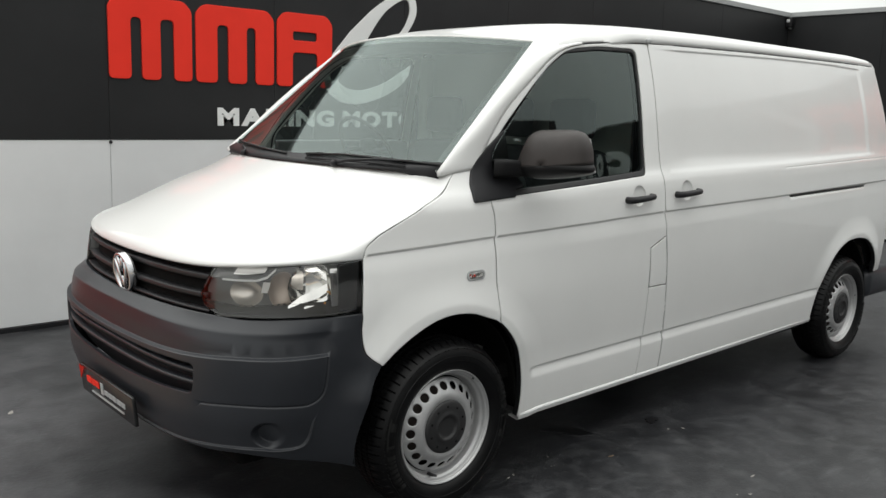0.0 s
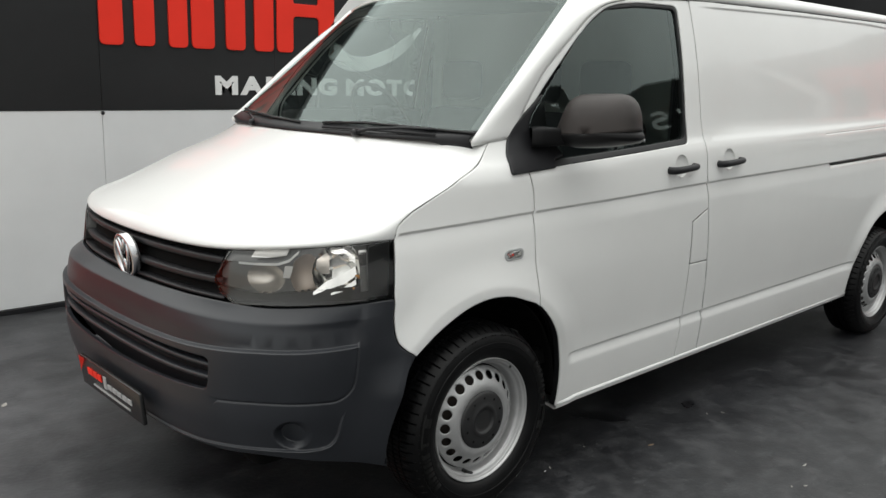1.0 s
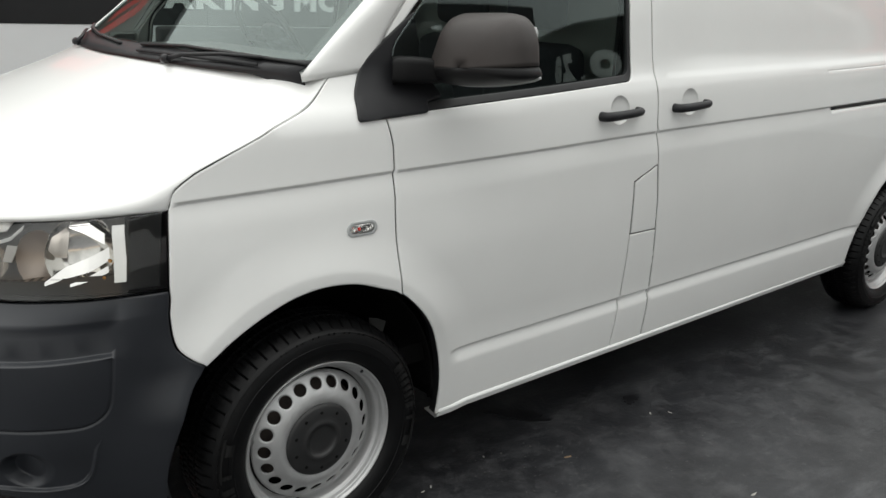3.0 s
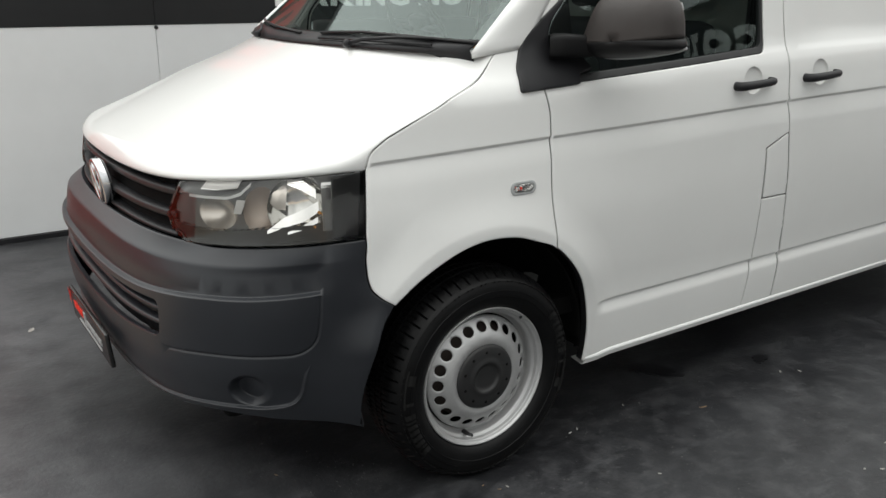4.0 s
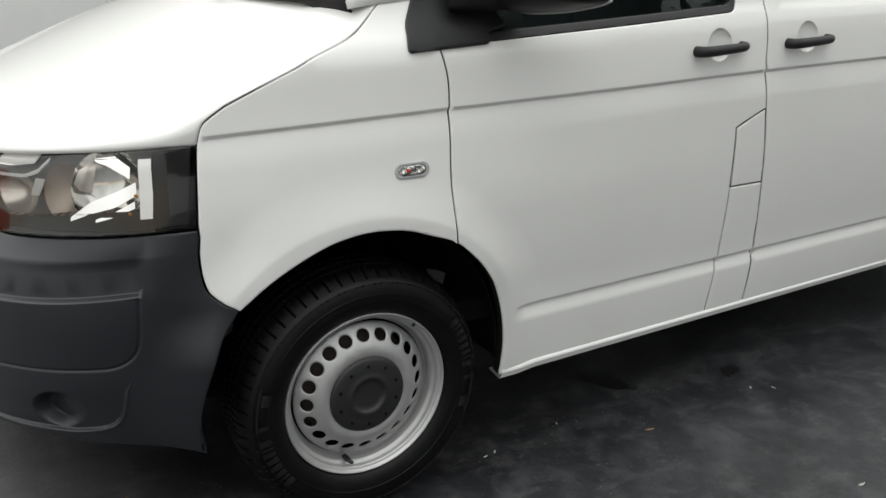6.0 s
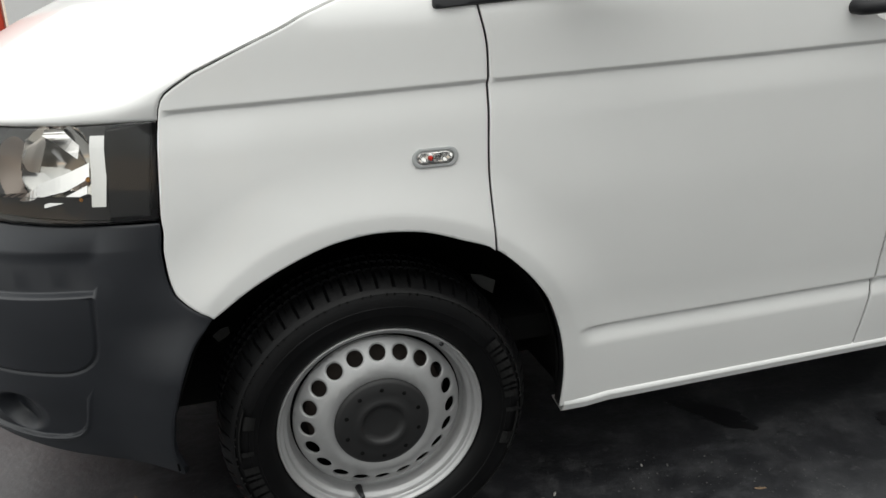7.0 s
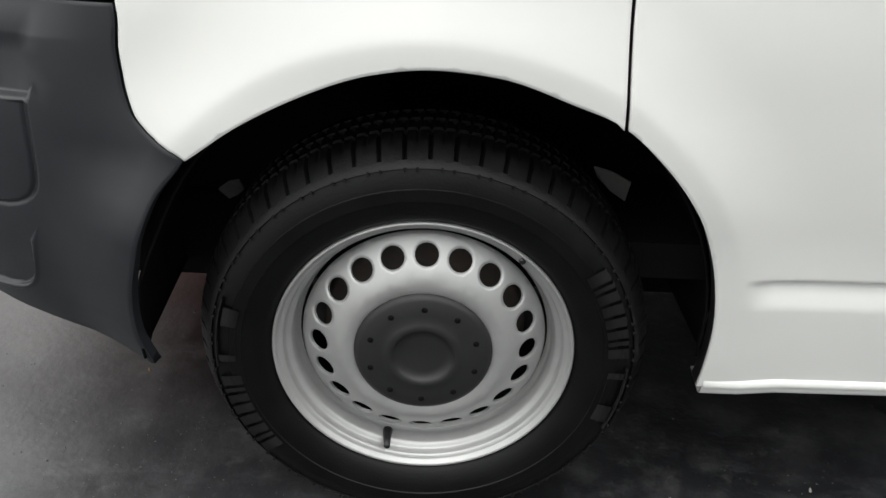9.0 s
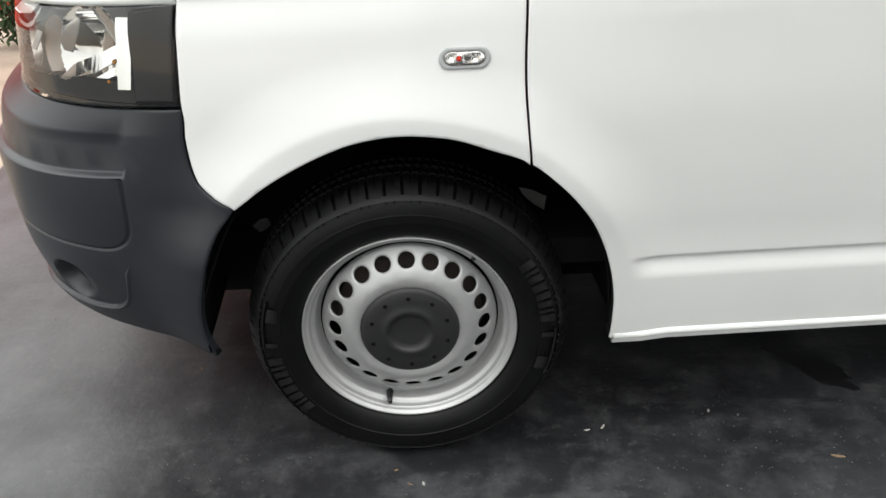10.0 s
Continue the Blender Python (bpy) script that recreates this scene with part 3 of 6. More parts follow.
def sign(place, full):
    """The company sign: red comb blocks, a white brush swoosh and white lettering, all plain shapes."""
    s = thing("wall_sign", "red and white company sign with lettering on the black band", "sign")
    s.matrix_world = place
    plate("red_shape", comb(0.10, 0.687, [(0.25, 0.325), (0.458, 0.555)]), SIGN_RED, s)
    plate("red_shape", comb(0.717, 1.346, [(0.882, 0.970), (1.118, 1.193)]), SIGN_RED, s)
    a_in = rounded([(1.512, 1.995), (1.512, 2.062), (1.73, 2.062), (1.73, 1.995)], 0.02, 3)
    plate("red_shape", comb(1.375, 1.873, [(1.512, 1.738)], top=1.905, z1=2.20), SIGN_RED, s, holes=[a_in])
    plate("white_swoosh", stroke([(2.43, 2.03), (2.60, 2.13), (2.70, 2.30), (2.67, 2.43), (2.55, 2.43), (2.33, 2.28), (2.10, 2.03), (1.93, 1.85), (1.862, 1.715),
                                  (1.945, 1.615), (2.08, 1.583), (2.25, 1.602), (2.50, 1.700), (2.745, 1.885)],
                                 [0.02, 0.05, 0.075, 0.075, 0.075, 0.12, 0.17, 0.15, 0.14, 0.125, 0.105, 0.105, 0.09, 0.02]), SIGN_WHITE, s)
    if full:
        for pts, w in ((([(2.86 + 1.2 * (a - 2.86), b) for a, b in p]), w) for p, w in (([(3.05, 1.95), (2.92, 1.93), (2.86, 1.78), (2.95, 1.68), (3.08, 1.75), (3.12, 1.95), (3.14, 1.72), (3.26, 1.70)], [0.05, 0.06, 0.07, 0.07, 0.06, 0.06, 0.06, 0.03]),
                       ([(3.30, 1.70), (3.33, 1.95), (3.37, 1.85), (3.50, 1.96)], [0.05, 0.06, 0.06, 0.05]),
                       ([(3.82, 1.93), (3.70, 1.95), (3.66, 1.86), (3.80, 1.80), (3.78, 1.70), (3.62, 1.70)], [0.05, 0.06, 0.06, 0.06, 0.06, 0.03]))):
            plate("white_stroke", stroke(pts, w), SIGN_WHITE, s)
        for cx in (4.19, 5.37):
            plate("white_dot", rounded([(cx, 1.47), (cx, 1.54), (cx + 0.07, 1.54), (cx + 0.07, 1.47)], 0.02), SIGN_WHITE, s)
    return s


sign_north = sign(pose(0, YW, 0), False)
lettering("MAKING MOTO", 0.880, 2.585 + 0.185, 1.337, 0.131, sign_north, SIGN_WHITE)
# the sign on the end wall is larger and is seen mirrored in the van's side
sign_east = sign(pose(XE, -0.40, -0.87, 0, 0, -90) @ Matrix.Diagonal((1.25, 1, 1.75, 1)), True)
lettering("co", 4.307, 5.28, 1.46, 0.50, sign_east, SIGN_WHITE)
lettering("za", 5.52, 6.42, 1.46, 0.50, sign_east, SIGN_WHITE)
lettering("MAKING MOTO", 0.880, 2.770, 1.337, 0.131, sign_east, SIGN_WHITE)
tagged(sign_east, "large red and white company sign on the end wall")


# ---------------------------------------------------------------- the van's surfaces
YC = 0.985         # centre line of the van
CX = -0.30         # where the front begins to wrap round
NN = 2.85          # roundness of the front in plan; the bumper is squarer

BASE = table([(0.22, 0.112), (0.275, 0.100), (0.36, 0.088), (0.425, 0.081), (0.47, 0.078), (0.52, 0.074),
              (0.60, 0.064), (0.72, 0.053), (0.85, 0.046), (1.0, 0.045), (1.07, 0.047), (1.16, 0.052), (1.205, 0.059), (1.238, 0.070),
              (1.264, 0.083), (1.35, 0.1015), (1.45, 0.118), (1.55, 0.136), (1.65, 0.157), (1.75, 0.182), (1.80, 0.196), (1.90, 0.232)])
NOSE = table([(0.20, -0.70), (0.255, -0.765), (0.30, -0.830), (0.333, -0.876), (0.36, -0.892), (0.45, -0.918), (0.66, -0.922), (0.69, -0.921), (0.72, -0.919), (0.748, -0.915), (0.765, -0.907), (0.782, -0.882), (0.805, -0.852),
              (0.86, -0.846), (0.95, -0.832), (1.0, -0.80), (1.05, -0.74), (1.3, -0.3)])
ARCH = [(-0.314, 0.626), (-0.250, 0.674), (-0.180, 0.714), (-0.105, 0.747), (-0.045, 0.762), (0.005, 0.767), (0.060, 0.764), (0.105, 0.756), (0.165, 0.735), (0.236, 0.707),
        (0.298, 0.654), (0.345, 0.598), (0.376, 0.545), (0.405, 0.468), (0.423, 0.380), (0.426, 0.300), (0.424, 0.262)]


LIFT = table([(-0.9, -0.075), (-0.4, -0.060), (0.23, -0.035), (1.31, 0.003), (2.5, 0.029), (3.8, 0.066), (4.4, 0.08)])


def rake(x):
    """The unladen body stands a little higher at the rear."""
    return 0.0125 * np.maximum(x - 0.45, 0)


def body_lift(x, z):
    return LIFT(x) * ss(0.5, 1.0, z) * (1 - ss(1.45, 1.8, z))


def plain_y(x, z):
    """The smooth side of the body: how far in from y = 0 it lies."""
    zz = z - body_lift(x, z)
    t = np.clip((0.6 - x) / 0.9, 0, 1.2)
    front = 1 - ss(0.1, 0.9, x)
    y = BASE(zz) + (0.020 + 0.016 * ss(0.6, 0.8, z)) * t * t
    y = y + front * (0.027 * ss(0.76, 1.08, z) + 0.042 * ss(1.15, 1.3, z))
    r = np.clip((x - 3.5) / 0.85, 0, 1.2)
    return y + 0.045 * r * r


CREASE_Z = 1.0655
CUPS = [(1.107, 1.155), (1.487, 1.166)]
FLARES = [(0.008, 0.350, 0.418), (3.450, 0.355, 0.428)]
RECESS_TOP = table([(1.0, 1.806), (1.36, 1.814), (2.08, 1.831), (2.7, 1.842), (3.2, 1.845), (3.57, 1.838), (4.3, 1.82)])
RAIL = table([(2.4, 1.0860), (2.54, 1.0895), (3.00, 1.100), (3.51, 1.1115), (4.2, 1.126)])


def detail_y(x, z):
    """Creases, arch flares, the blanked window's recess and the handle cups."""
    zz = z - body_lift(x, z)
    d = np.zeros_like(x)
    d += 0.0090 * np.where(zz > CREASE_Z, 1 - np.clip((zz - CREASE_Z) / 0.0075, 0, 1), np.clip(1 - (CREASE_Z - zz) / 0.075, 0, 1)**1.6)
    for ax, az, ar in FLARES:
        # a flat lip round the arch, then a bowed flare that runs out into the side
        r = np.hypot(x - ax, z - az) - ar
        t = (r - 0.033) / 0.112
        d -= 0.020 * np.clip(1 - 0.5 * (t + np.sqrt(t * t + 0.004)), 0, 1)**1.8 * (r > -0.1) * (0.2 + 0.8 * ss(0.36, 0.66, z))
    zs = z - rake(x)
    below = np.where(zs < 0.464, np.clip(1 - (0.464 - zs) / 0.036, 0, 1)**1.2, 1 - np.clip((zs - 0.464) / 0.012, 0, 1))
    d += 0.0130 * below * ss(0.445, 0.50, x) * (1 - ss(2.98, 3.05, x))
    bx = ss(1.32, 1.62, x) * (1 - ss(3.575, 3.625, x))
    bz = ss(1.232, 1.295, zz) * (1 - ss(-0.006, 0.006, z - RECESS_TOP(x)))
    d += 0.007 * bx * bz
    for cx, cz in CUPS:
        q = ((x - cx) / 0.047)**2 + ((z - cz) / 0.045)**2
        d += 0.016 * np.sqrt(np.clip(1 - q, 0, 1)) * (q < 1)
    # seams of the sliding door's rail
    rear = ss(2.535, 2.545, x) * (1 - ss(3.505, 3.515, x))
    d += 0.016 * rear * np.exp(-((z - RAIL(x)) / 0.006)**4)
    d += 0.002 * ss(2.47, 2.48, x) * np.exp(-((zz - 1.2215) / 0.0025)**2)
    return d


# plan of the front corner, as arc length against the angle of its curve
_th = np.linspace(0, math.pi / 2, 4001)
_px = -0.56 * np.cos(_th)**(2 / NN)
_py = -0.90 * np.sin(_th)**(2 / NN)
_arc = np.concatenate([[0], np.cumsum(np.hypot(np.diff(_px), np.diff(_py)))])
UC = CX - _arc[-1]          # u of the centre line
_theta_of = lambda u: np.interp(u - UC, _arc, _th)

BUMPER_LINES = []           # filled below: (line, depth, half width)


def bumper_detail(u, z):
    d = np.zeros_like(u)
    for line, dep, hw in BUMPER_LINES:
        d += dep * np.exp(-(line_dist(line, u, z) / hw)**2)
    return d


def skin(u, z):
    """The body's outside: u runs along the side (u = x there) and round the front, z is up."""
    u, z = np.asarray(u, float), np.asarray(z, float)
    far = u < UC
    w = np.where(far, 2 * UC - u, u)
    side = w >= CX
    xs = np.where(side, w, CX)
    a = YC - plain_y(np.full_like(z, CX), z)
    b = CX - NOSE(z)
    th = _theta_of(np.where(side, CX, w))
    nn = NN + 0.50 * (1 - ss(0.72, 0.84, z))
    c = np.clip(np.cos(th), 0, 1)**(2 / NN)
    fx = CX - b * c
    fy = YC - a * np.maximum(1 - c**nn, 0)**(1 / nn)
    x = np.where(side, xs, fx)
    y = np.where(side, plain_y(xs, z), fy)
    dy = detail_y(x, z) * ss(CX - 0.16, CX - 0.05, np.where(side, CX, w) * 1.0 + np.where(side, 0.2, 0))
    y = y + dy
    k = np.sin(th) * np.where(side, 1, 1)
    bd = np.where(side, 0, bumper_detail(w, z)) if BUMPER_LINES else 0.0
    x = x + bd * np.cos(th)
    y = y + bd * np.where(side, 0, k)
    # the bumper's end flares out along the arch
    y = y - np.where(side, 0, 0.046 * ss(-0.53, -0.375, w) * (1 - ss(0.50, 0.635, z)))
    y = np.where(far, 2 * YC - y, y)
    return np.stack([x, y, z], 1)


def u_at(y):
    """u on the front where the body's nose lies at y."""
    s = np.clip((YC - y) / 0.90, 0, 1)
    th = math.asin(min(1.0, s**(NN / 2)))
    return UC + float(np.interp(th, _th, _arc))


def u_of_x(x):
    """u near the front corner for a place x on the side."""
    c = np.clip((CX - x) / 0.56, 0, 1)
    th = math.acos(min(1.0, c**(NN / 2)))
    return UC + float(np.interp(th, _th, _arc)) if x < CX else x


van = thing("van", "white long-wheelbase panel van with grey bumpers and silver steel wheels", "van")

GAP = 0.0024
# the line between bonnet and wing, in (u, z)
BON = smooth_line([(u_of_x(-0.376), 1.003), (u_of_x(-0.372), 1.034), (u_of_x(-0.348), 1.054), (-0.277, 1.087), (-0.209, 1.118), (-0.140, 1.148), (-0.100, 1.168), (-0.026, 1.197), (0.012, 1.215), (0.043, 1.237), (0.078, 1.268), (0.104, 1.2900)], 0.012)
DOOR_FRONT = smooth_line([(0.239, 0.703), (0.228, 0.860), (0.230, 1.00), (0.228, 1.10), (0.212, 1.18), (0.206, 1.29)], 0.012)
BUMP_EDGE = smooth_line([(u_of_x(-0.388), 0.818), (-0.3830, 0.767), (-0.3790, 0.714), (-0.374, 0.688), (-0.367, 0.672), (-0.345, 0.648), (-0.314, 0.626)], 0.012)
LAMP_EDGE = straight([(u_of_x(-0.388), 0.818), (u_of_x(-0.376), 1.003)], 0.015)
arch_f = smooth_line(ARCH, 0.012)
k_door = min(range(len(arch_f)), key=lambda i: abs(arch_f[i][0] - 0.239) + (arch_f[i][1] < 0.6))


CREASE = [(x, CREASE_Z + float(LIFT(x))) for x in np.arange(-0.4, 4.3, 0.1)]
HW_C = (0.011, 0.0085, 0.0070, 0.005, 0.0025, 0.0005, -0.004, -0.014, -0.032, -0.055, -0.08)
HW_S = (0.016, 0.0130, 0.0112, 0.008, 0.005, 0.002, -0.0005, -0.006, -0.018, -0.032, -0.046)
BELT = [(x, 1.223 + float(LIFT(x))) for x in np.linspace(1.2, 3.96, 20)]
HW_B = (-0.035, -0.018, -0.006, 0.005, 0.015)
SILL = [(x, 0.464 + float(rake(x))) for x in np.arange(0.44, 4.2, 0.1)]


CUP_LINES = []
for cx, cz in CUPS:
    for rr, hw in ((1.0, 0.004), (0.7, 0.006), (0.35, 0.006)):
        CUP_LINES.append(([(cx + 0.047 * rr * math.cos(a), cz + 0.045 * rr * math.sin(a)) for a in np.linspace(0, 2 * math.pi, 28)], hw))


def arc_line(k):
    ax, az, ar = FLARES[k]
    return [(ax + ar * math.cos(a), az + ar * math.sin(a)) for a in np.linspace(-0.2, math.pi + 0.2, 48)]


HW_A = (-0.006, -0.018, -0.027, -0.033, -0.039, -0.048, -0.062, -0.080, -0.102, -0.125, -0.148)


# wing
wing_outline = ([(u + 0.0010, z - 0.0021) for u, z in BON] + [(0.120, 1.2935), (0.202, 1.2945)] + [(u - GAP, z) for u, z in DOOR_FRONT[::-1][1:]]
                + arch_f[:k_door][::-1] + [(u + GAP, z) for u, z in BUMP_EDGE[::-1][1:]] + [(u + 0.0012, z) for u, z in LAMP_EDGE[1:-1]])
wing = panel("wing", wing_outline, skin, PAINT, van, lines=[(CREASE, HW_C), (arc_line(0), HW_A)], step=0.035)
mirrored(wing, van)

# front door with its window opening
WIN = rounded([(1.188, 1.243), (1.206, 1.805), (0.936, 1.799), (0.784, 1.782), (0.712, 1.762), (0.622, 1.706), (0.537, 1.635), (0.376, 1.474), (0.262, 1.350), (0.262, 1.181)], 0.04)
DOOR_TOP = smooth_line([(0.206, 1.30), (0.240, 1.345), (0.285, 1.411), (0.385, 1.530), (0.543, 1.664), (0.630, 1.731), (0.717, 1.775), (0.824, 1.800), (0.941, 1.813), (1.10, 1.825), (1.296, 1.836)], 0.012)
B_GAP = [(1.305, 1.836), (1.307, 1.60), (1.304, 1.25), (1.309, 1.10), (1.318, 1.068), (1.335, 0.962)]
FLAP = [(1.335, 0.962), (1.214, 0.912), (1.229, 0.722)]
DOOR_REAR = [(1.229, 0.722), (1.243, 0.49), (1.240, 0.40), (1.236, 0.278)]
SLIDE = smooth_line([(1.335, 0.962), (1.358, 0.83), (1.374, 0.722), (1.397, 0.58), (1.414, 0.46), (1.418, 0.38), (1.420, 0.280)], 0.02)
door_outline = ([(u + GAP, z) for u, z in DOOR_FRONT] + [(u + GAP, z - GAP) for u, z in DOOR_TOP[1:-1]] + [(u - GAP, z - GAP) for u, z in straight(B_GAP)]
                + [(u - GAP, z) for u, z in straight(FLAP)[1:]] + [(u - GAP * 0.9, z) for u, z in straight(DOOR_REAR)[1:]] + arch_f[k_door + 1:][::-1])
front_door = panel("front_door", door_outline, skin, PAINT, van, holes=[WIN],
                   lines=[(CREASE, HW_C), (SILL, HW_S), (arc_line(0), HW_A),
                          ([(x, 1.245 + float(LIFT(x))) for x in np.linspace(0.2, 1.3, 8)], 0.014)] + CUP_LINES, step=0.035, label="white front door with a tinted window")
mirrored(front_door, van)
fuel_flap = panel("fuel_flap", [(1.3315, 0.955), (1.2195, 0.9075), (1.2345, 0.7255), (1.3685, 0.7255), (1.3545, 0.83)], skin, PAINT, van, step=0.04)
b_post = panel("b_post", [(1.232, 0.7205), (1.246, 0.49), (1.243, 0.40), (1.239, 0.278), (1.416, 0.280), (1.414, 0.38), (1.410, 0.46), (1.393, 0.58), (1.371, 0.7205)], skin, PAINT, van,
               lines=[(SILL, HW_S)], step=0.04)
# sliding door
GUTTER = table([(0.40, 1.790), (0.60, 1.797), (0.86, 1.808), (1.30, 1.838), (1.82, 1.850), (2.39, 1.860), (3.07, 1.867), (3.60, 1.870), (4.3, 1.866)])
slide_edge = [(u + GAP, z) for u, z in straight(B_GAP)] + [(u + GAP, z) for u, z in SLIDE[1:]]
RECESS = [([(x, 1.256 + float(LIFT(x))) for x in np.linspace(1.38, 3.66, 12)], 0.011), ([(x, float(RECESS_TOP(x))) for x in np.linspace(1.37, 3.63, 14)], 0.007),
          ([(3.60, 1.30), (3.60, 1.82)], 0.016)]
# rear side panel with its arch
XR = 3.95
XRZ = lambda z: XR - 0.075 * float(ss(1.15, 1.9, np.array([z]))[0])
ARCH_R = [(3.018, 0.385), (3.030, 0.460), (3.062, 0.548), (3.095, 0.615), (3.140, 0.677), (3.210, 0.732), (3.300, 0.770), (3.380, 0.783), (3.460, 0.784), (3.570, 0.772), (3.680, 0.732), (3.780, 0.660), (3.840, 0.585), (3.860, 0.52)]
rear_outline = (slide_edge + [(3.005, 0.300), (3.016, 0.318)] + smooth_line(ARCH_R, 0.015)
                + [(XRZ(z), z) for z in (0.52, 1.0, 1.2, 1.4, 1.6, 1.75, 1.866)] + [(x, float(GUTTER(x)) - 0.002) for x in np.linspace(3.75, 1.45, 12)])
RAILS = [([(x, float(RAIL(x))) for x in np.linspace(2.50, 3.55, 8)], 0.005), ([(x, 1.2215 + float(LIFT(x))) for x in np.linspace(2.48, 3.94, 10)], 0.0025)]
rear_side = panel("load_side_panel", rear_outline, skin, PAINT, van, label="white windowless load bay side",
                  lines=CUP_LINES + [(BELT, HW_B), (CREASE, HW_C), (SILL, HW_S), (arc_line(1), HW_A)] + RECESS + RAILS, step=0.045)
slide_back = panel("blank_side", [(1.30, 1.838), (1.30, 1.25), (1.42, 0.5), (1.42, 0.285), (3.005, 0.300), (3.016, 0.318)] + ARCH_R + [(XR, 0.52), (XR, 1.0), (XRZ(1.866), 1.866), (2.4, 1.858)], skin, PAINT, van, lines=[(SILL, HW_S)], step=0.06)
blank_far = mirrored(slide_back, van, "white far side of the load bay")
bpy.data.objects.remove(slide_back)
mirrored(fuel_flap, van), mirrored(b_post, van)

# sill flange under the doors
sill_rows = []
for x in np.linspace(0.433, 3.03, 46):
    y0 = float(plain_y(np.array([x]), np.array([0.27]))[0])
    k = float(rake(x))
    jog = 0.006 if x < 0.52 else 0.0
    sill_rows.append([(x, y0 + 0.012, 0.284 + k), (x, y0 - 0.002, 0.279 - jog + k), (x, y0 - 0.0045, 0.2755 - jog + k), (x, y0 - 0.0045, 0.272 - jog + k), (x, y0 + 0.0005, 0.2685 - jog + k), (x, y0 + 0.001, 0.263 - jog + k), (x, y0 + 0.002, 0.258 - jog + k),
                      (x, y0 + 0.010, 0.253 - jog + k), (x, y0 + 0.06, 0.255 + k)])
sill = part("sill_flange", loft(sill_rows), PAINT, van)
thick(sill, 0.004, 1.0)
mirrored(sill, van)

# dark under-skin that stands in for the shade behind the gaps
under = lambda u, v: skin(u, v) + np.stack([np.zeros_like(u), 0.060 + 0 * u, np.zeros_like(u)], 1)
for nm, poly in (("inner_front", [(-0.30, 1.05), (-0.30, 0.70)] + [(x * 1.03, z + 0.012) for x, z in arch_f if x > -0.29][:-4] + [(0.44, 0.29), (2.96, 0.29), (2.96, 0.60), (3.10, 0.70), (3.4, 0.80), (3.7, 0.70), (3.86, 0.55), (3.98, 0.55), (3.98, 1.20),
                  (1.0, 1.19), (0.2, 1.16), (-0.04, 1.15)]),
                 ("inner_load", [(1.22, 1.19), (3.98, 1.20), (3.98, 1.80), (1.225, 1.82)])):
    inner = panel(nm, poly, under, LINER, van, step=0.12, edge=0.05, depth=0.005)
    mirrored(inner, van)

# window glass and seals
GLASS_Y = lambda z: 0.105 + 0.105 * (z - 1.275) + 0.175 * np.maximum(z - 1.275, -0.1)**2


def glass_surf(u, v):
    return np.stack([u, GLASS_Y(v) + 0.045 * (1 - ss(0.1, 0.9, u)), v], 1)


seal_in = rounded([(1.174, 1.264), (1.190, 1.789), (0.938, 1.783), (0.792, 1.766), (0.720, 1.756), (0.627, 1.702), (0.541, 1.631), (0.380, 1.470), (0.275, 1.356), (0.275, 1.204)], 0.03)
seal = panel("window_seal", WIN, lambda u, v: skin(u, v) + np.stack([0 * u, 0.004 + 0 * u, 0 * u], 1), SEAL_AND_GAP, van, holes=[seal_in], step=0.05, depth=0.014)
mirrored(seal, van)
win = panel("side_window", rounded([(1.180, 1.254), (1.198, 1.797), (0.937, 1.791), (0.788, 1.774), (0.716, 1.759), (0.624, 1.704), (0.539, 1.633), (0.378, 1.472), (0.268, 1.350), (0.268, 1.192)], 0.03), glass_surf, SIDE_GLASS, van,
            step=0.08, depth=0.0, label="dark tinted side window glass")
mirrored(win, van)


# ---------------------------------------------------------------- bonnet, screen, pillars, roof
F_BON = table([(0, 0.957), (0.42, 0.963), (0.60, 0.969), (0.805, 0.985), (0.93, 0.996), (1.0, 1.003)])


def mirror_rows(rows):
    """Completes rows that run from the edge to the centre line."""
    return [list(r) + [(x, 2 * YC - y, z) for x, y, z in r[:-1][::-1]] for r in rows]


edge3 = skin(np.array([u - 0.0010 for u, z in BON]), np.array([z + 0.0021 for u, z in BON]))
cen = np.array(smooth_line([(-0.832, 0.957), (-0.815, 0.992), (-0.765, 1.030), (-0.660, 1.084), (-0.42, 1.189), (-0.130, 1.297)], 0.01))
qs = np.cos(np.linspace(0, math.pi / 2, 44))**0.9
qs[-1] = 0.0
crown = lambda x: float(np.interp(x, cen[:, 0], cen[:, 1])) + 0.36 * max(0.0, x + 0.130)
rows = []
cl = np.concatenate([[0], np.cumsum(np.linalg.norm(np.diff(cen, axis=0), axis=1))])
el = np.concatenate([[0], np.cumsum(np.linalg.norm(np.diff(edge3, axis=0), axis=1))])
